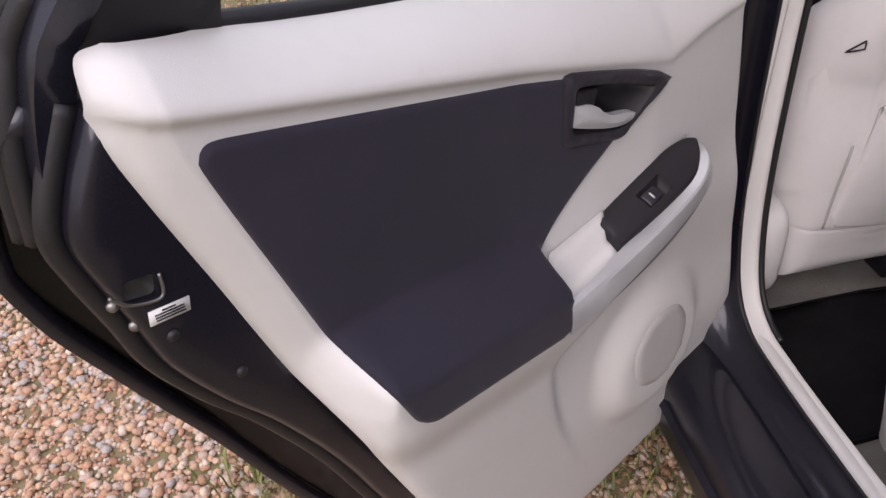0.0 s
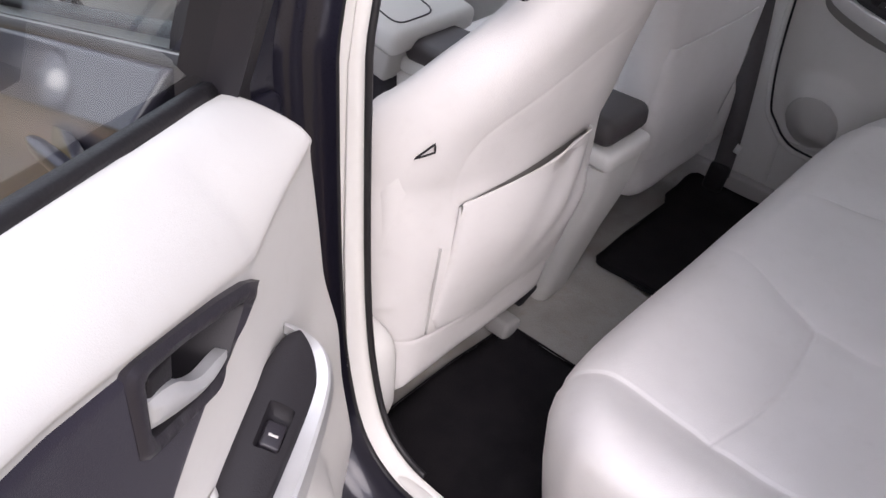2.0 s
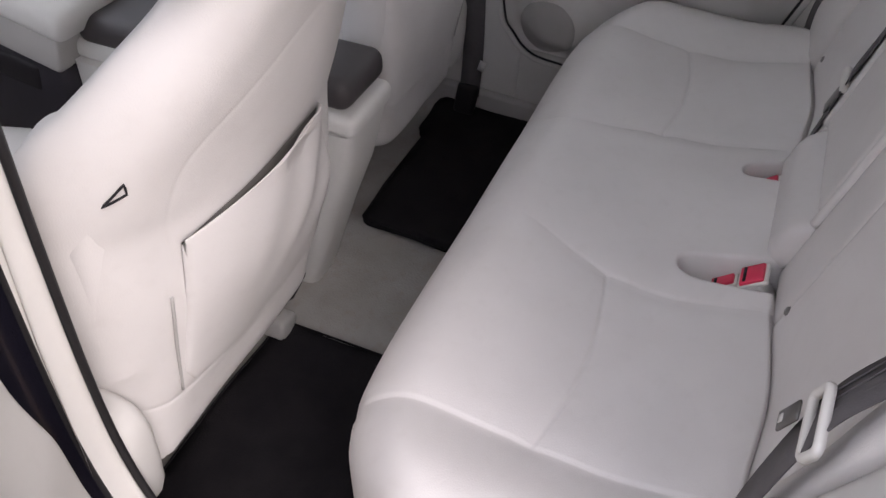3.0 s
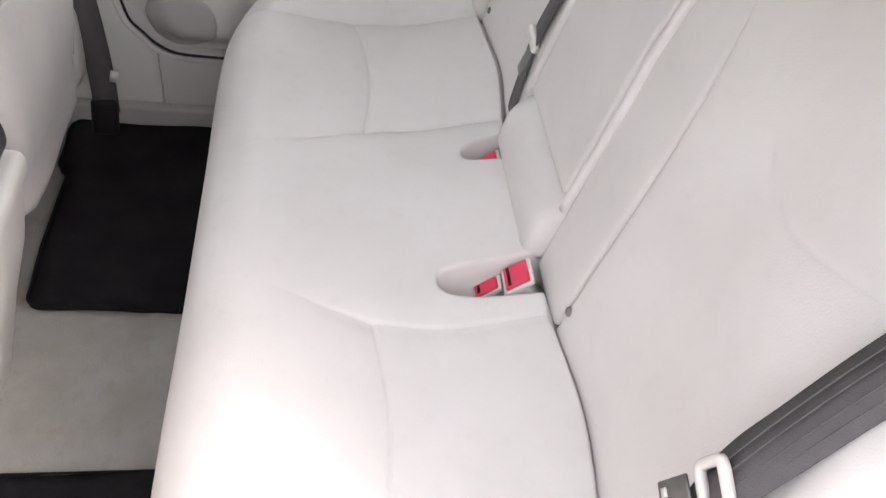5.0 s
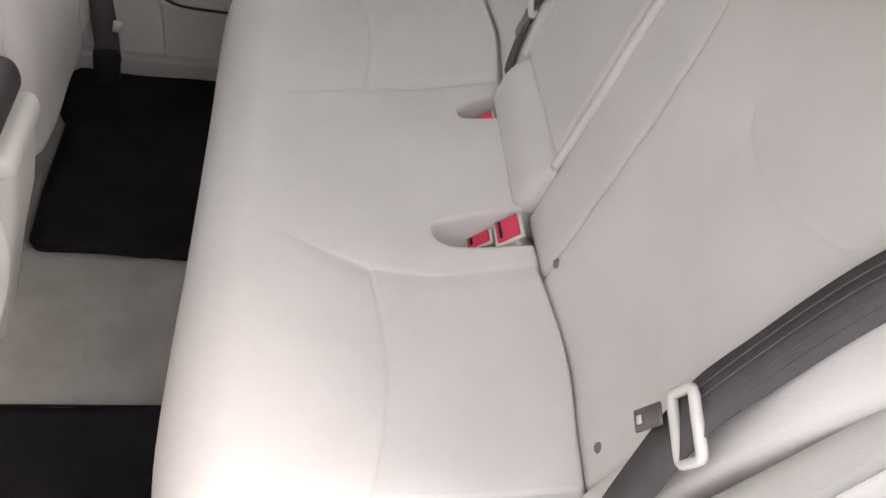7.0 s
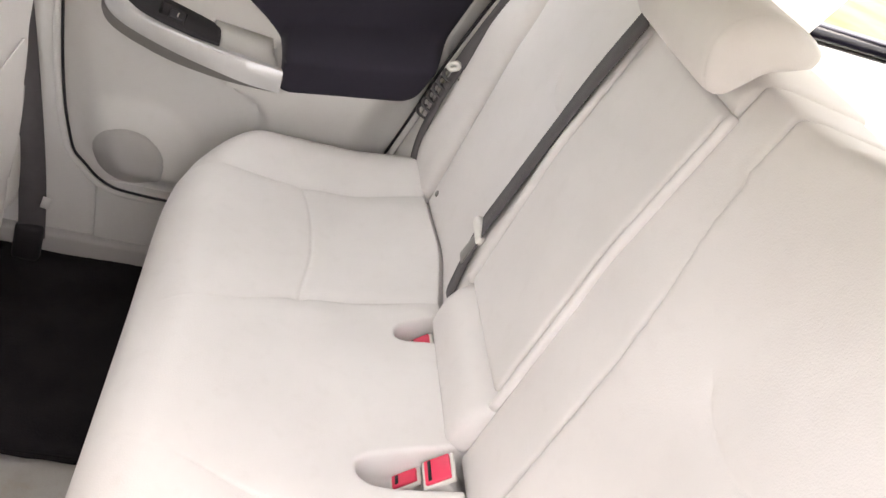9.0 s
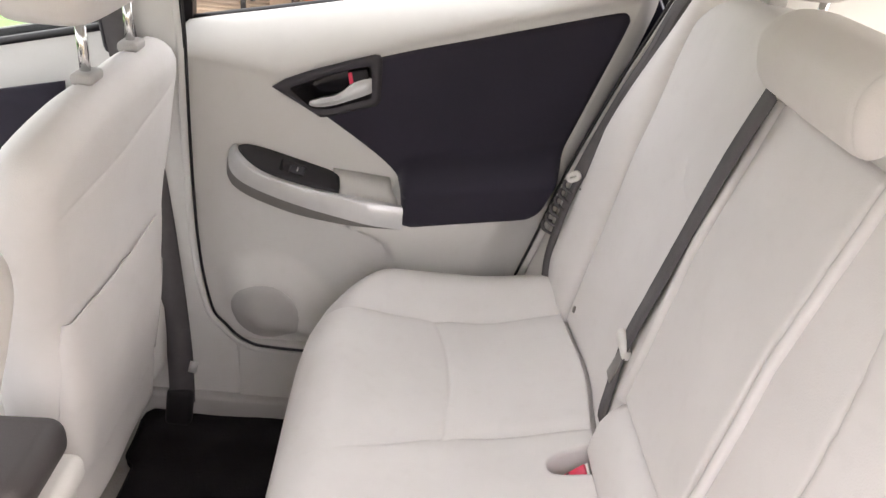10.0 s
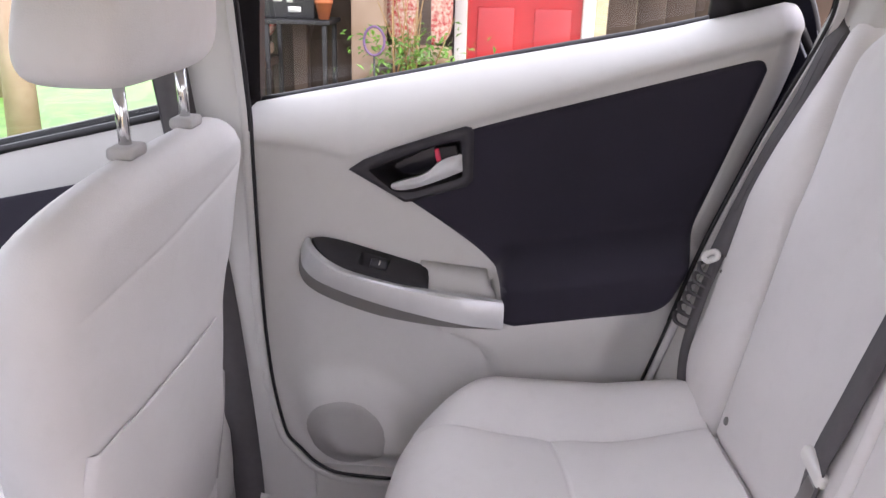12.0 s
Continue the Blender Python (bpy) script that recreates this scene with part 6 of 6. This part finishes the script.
def outside():
    g = thing("ground", (0, 0, 0), "flat sandy ground reaching to the horizon", "ground", kind="structure")
    bm = bmesh.new()
    bmesh.ops.create_grid(bm, x_segments=40, y_segments=40, size=400)
    part("soil", bm, SOIL, g)
    # loose gravel
    rng = np.random.default_rng(7)
    ico = bmesh.new()
    bmesh.ops.create_icosphere(ico, subdivisions=1, radius=1)
    iv = np.array([v.co[:] for v in ico.verts])
    fc = np.array([[v.index for v in f.verts] for f in ico.faces])
    ico.free()

    def gravel(n, lo, hi, smin, smax, name, label, spill):
        verts, faces = [], []
        for i in range(n):
            c = rng.uniform(lo, hi)
            # ragged outer borders
            c = c + np.abs(rng.normal(0, 1, 2)) * (np.array(spill[:2]) * np.clip((c - np.array(hi)) / 0.35 + 1, 0, 1) - np.array(spill[2:]) * np.clip((np.array(lo) - c) / 0.35 + 1, 0, 1))
            sz = smin + (smax - smin) * rng.random() ** 2.2
            sc = np.array([1.0, rng.uniform(0.6, 1.0), rng.uniform(0.4, 0.75)]) * sz
            wob = 1 + 0.22 * np.sin(iv @ rng.normal(0, 1.6, 3) + rng.random() * 6)[:, None]
            a, b = rng.uniform(0, 6.28), rng.normal(0, 0.35)
            ca, sa, cb, sb = math.cos(a), math.sin(a), math.cos(b), math.sin(b)
            rot = np.array([[ca, -sa, 0], [sa, ca, 0], [0, 0, 1]]) @ np.array([[1, 0, 0], [0, cb, -sb], [0, sb, cb]])
            v = (iv * wob * sc) @ rot.T
            verts.append(v + np.array([c[0], c[1], sc[2] * rng.uniform(0.2, 1.3)]))
            faces.append(fc + i * len(iv))
        me = bpy.data.meshes.new(name)
        vv, ff = np.concatenate(verts), np.concatenate(faces)
        me.from_pydata(vv.tolist(), [], ff.tolist())
        for p in me.polygons:
            p.use_smooth = True
        me.materials.append(STONE)
        tagged(new(name, me), label, "gravel", kind="stuff")

    gravel(46000, (-2.7, -0.5), (-0.55, 1.3), 0.0045, 0.0140, "gravel", "loose tan and pink rounded gravel on the ground", (0.0, 0.2, 0.35, 0.25))
    gravel(14000, (-3.2, 1.3), (0.0, 3.6), 0.004, 0.012, "gravel", "thin scatter of tan gravel among dry grass", (0.2, 0.5, 0.5, 0.3))

    def blades(n, spots, name, label, height):
        verts, faces = [], []
        for i in range(n):
            sx, sy, sr = spots[i % len(spots)]
            c = np.array([sx, sy, 0]) + np.append(rng.normal(0, sr, 2), 0)
            a, h, w = rng.uniform(0, 6.28), height * rng.uniform(0.4, 1.2), 0.003 * rng.uniform(0.6, 1.3)
            d, p = np.array([math.cos(a), math.sin(a), 0]), np.array([-math.sin(a), math.cos(a), 0])
            bend = rng.uniform(0.2, 0.9)
            k = len(verts)
            verts += [c - p * w, c + p * w, c + d * h * bend * 0.4 + p * w * 0.7 + np.array([0, 0, h * 0.6]), c + d * h * bend * 0.4 - p * w * 0.7 + np.array([0, 0, h * 0.6]), c + d * h * bend + np.array([0, 0, h * 0.85])]
            faces += [(k, k + 1, k + 2, k + 3), (k + 3, k + 2, k + 4)]
        me = bpy.data.meshes.new(name)
        me.from_pydata([tuple(v) for v in verts], [], faces)
        me.materials.append(GRASS)
        tagged(new(name, me), label, "grass", kind="stuff")

    blades(1500, [(-0.88, -0.02, 0.08), (-1.02, 0.10, 0.10), (-1.48, 0.12, 0.06), (-0.8, 0.12, 0.07)], "grass", "tufts of green grass growing through the gravel", 0.07)
    blades(9000, [(rng.uniform(-3, 0.2), rng.uniform(1.8, 4.6), 0.22) for _ in range(40)], "grass", "patches of short yellowing grass", 0.05)


def porch():
    wall = thing("backdrop_house_wall", (5.6, 0, 0), "brown stained board wall of the house behind the porch", "wall", kind="structure")
    for i in range(30):
        if not 9 < i < 15 and i < 25:
            part("board", block((0.03, 0.196, 2.8), (5.62, -3.0 + 0.2 * i, 1.5), bevel=0.006, seg=1), WOOD, wall)
    part("lintel", block((0.03, 1.4, 0.8), (5.63, -0.5, 2.6), bevel=0.006), WOOD, wall)
    deck = thing("porch_floor", (4.8, 0, 0.1), "low boarded porch floor", "porch floor", kind="structure")
    for i in range(11):
        part("plank", block((0.14, 4.6, 0.03), (4.20 + 0.146 * i, -0.9, 0.14), bevel=0.004, seg=1), WOOD_PALE, deck)
    # roof out of view, added to keep skylight off the porch
    cover = thing("porch_shade_roof", (4.8, -0.5, 2.6), "unseen low boarded roof added to shade the porch", "porch roof", kind="structure")
    part("roof_deck", block((2.2, 7.0, 0.08), (4.85, -0.4, 2.58), (0, 4, 0), 0.01), WOOD, cover)
    door = thing("door_red", (5.55, -0.50, 0.15), "red painted panelled house door in a white frame", "door", kind="structure")
    part("leaf", block((0.04, 0.80, 2.05), (5.60, -0.52, 1.19), bevel=0.004), RED_PAINT, door)
    for y in (-0.32, -0.72):
        for z, h in ((0.62, 0.62), (1.32, 0.5), (1.9, 0.35)):
            part("raised_panel", block((0.02, 0.26, h), (5.575, y, z), bevel=0.009, seg=2), RED_PAINT, door)
    for y in (-0.075, -0.965):
        part("jamb", block((0.07, 0.085, 2.2), (5.57, y, 1.24), bevel=0.006), WHITE_PAINT, door, "white painted jamb")
    part("head", block((0.07, 0.97, 0.09), (5.57, -0.52, 2.36), bevel=0.006), WHITE_PAINT, door)
    post = thing("porch_post", (5.05, 0.52, 0.15), "pale weathered wooden porch post", "post")
    part("shaft", block((0.16, 0.22, 2.5), (5.2, 0.52, 1.4), bevel=0.01), WOOD_PALE, post)
    for y in (0.16, 1.02):
        p2 = thing("porch_post", (5.3, y, 0.15), "dark brown porch upright", "post")
        part("shaft", block((0.10, 0.10, 2.5), (5.35, y, 1.4), bevel=0.01), WOOD, p2)
    tab = thing("side_table", (5.1, 0.95, 0.15), "small black side table on the porch", "table")
    part("tabletop", block((0.38, 0.46, 0.03), (5.15, 0.97, 0.83), bevel=0.005), DARK_METAL, tab)
    for dx in (-0.16, 0.16):
        for dy in (-0.19, 0.19):
            part("leg", block((0.03, 0.03, 0.67), (5.15 + dx, 0.97 + dy, 0.485), bevel=0.003), DARK_METAL, tab)
    box = thing("box", (5.15, 1.0, 0.85), "dark box with small pale labels on the table", "box")
    part("carton", block((0.22, 0.34, 0.26), (5.17, 1.03, 0.977), bevel=0.006), DARK_METAL, box)
    for y, z, w in ((1.10, 0.97, 0.06), (1.02, 0.965, 0.04), (0.99, 0.905, 0.085)):
        part("label", block((0.003, w, 0.035), (5.058, y, z), bevel=0), PAPER, box, "pale label bar")
    pot = thing("flower_pot", (5.1, 0.80, 0.85), "small terracotta flower pot on the table", "flower pot")
    part("pot", lathe([(0.035, 0.0), (0.055, 0.10), (0.06, 0.10), (0.06, 0.125), (0.05, 0.125), (0.045, 0.08)], 20, (5.08, 0.80, 0.846)), TERRA, pot)
    for yy, nm in ((1.42, "a"), (0.20, "b")):
        ch = thing("porch_chair", (5.2, yy, 0.15), "dark porch chair with red patterned cushions", "chair", "porch chairs")
        part("seat", block((0.50, 0.50, 0.05), (5.15, yy, 0.55), bevel=0.01), WOOD, ch)
        part("seat_pad", puff(0.48, 0.48, 0.10, (5.13, yy, 0.635), power=4), WOOD_PALE, ch, "pale seat cushion")
        part("back_pad", puff(0.12, 0.46, 0.55, (5.36, yy, 0.95), power=4), FLORAL, ch, "red patterned back cushion")
        for dx in (-0.22, 0.22):
            for dy in (-0.22, 0.22):
                part("leg", block((0.04, 0.04, 0.40), (5.15 + dx, yy + dy, 0.35), bevel=0.004), WOOD, ch)
    rng = np.random.default_rng(11)
    pl = thing("potted_plant", (4.75, 0.22, 0.15), "bushy green porch plant with dry stems", "plant")
    part("pot", lathe([(0.12, 0.0), (0.17, 0.32), (0.18, 0.32), (0.18, 0.36), (0.15, 0.36)], 24, (4.78, 0.20, 0.155)), TERRA, pl)
    leaves = bmesh.new()
    for i in range(420):
        c = Vector((4.78 + rng.normal(0, 0.09), 0.20 + rng.normal(0, 0.16), 0.66 + rng.normal(0, 0.085)))
        l_, w = rng.uniform(0.03, 0.075), rng.uniform(0.012, 0.028)
        m = Matrix.Translation(c) @ Euler((rng.uniform(-1, 1), rng.uniform(-1, 1), rng.uniform(0, 6.3))).to_matrix().to_4x4()
        vs = [leaves.verts.new(m @ Vector(q)) for q in ((-l_ / 2, 0, 0), (0, w / 2, 0.006), (l_ / 2, 0, -0.008), (0, -w / 2, 0.006))]
        leaves.faces.new(vs)
    part("leaves", leaves, LEAF, pl, "many small green leaves", smooth=False)
    for i in range(12):
        a = Vector((4.78 + rng.normal(0, 0.05), 0.20 + rng.normal(0, 0.06), 0.5))
        part("stem", rod(a, a + Vector((rng.normal(0, 0.06), rng.normal(0, 0.10), rng.uniform(0.4, 0.75))), 0.006, 6, 0.003), DRY, pl, "dry brown stem")
    hoop = thing("garden_hoop", (4.6, 0.39, 0.15), "round purple garden ornament on a stake", "ornament")
    part("ring", sweep([(4.62, 0.40 + 0.062 * math.cos(a), 0.76 + 0.085 * math.sin(a)) for a in np.linspace(0, 2 * math.pi, 30, endpoint=False)], ring_profile(0.008, 8), closed=True, up=(1, 0, 0)), PURPLE, hoop)
    part("stake", rod((4.62, 0.40, 0.155), (4.62, 0.40, 0.68), 0.006, 8), DARK_METAL, hoop)
    lawn = thing("lawn", (8, 7, 0), "bright green lawn beyond the car", "lawn", kind="structure")
    bm = bmesh.new()
    bmesh.ops.create_grid(bm, x_segments=4, y_segments=4, size=1)
    bm.transform(Matrix.Translation((12, 14, 0.01)) @ Matrix.Diagonal((11, 12, 1, 1)))
    part("turf", bm, LEAF, lawn)
    for x, y in ((4.4, 2.55), (5.0, 3.6), (6.5, 4.0)):
        tr = thing("fence_post", (x, y, 0), "rough brown timber post beside the lawn", "post")
        part("timber", rod((x, y, 0), (x + 0.05, y, 1.6), 0.10, 12, 0.08), WOOD_PALE, tr)


car_front()
outside()
porch()
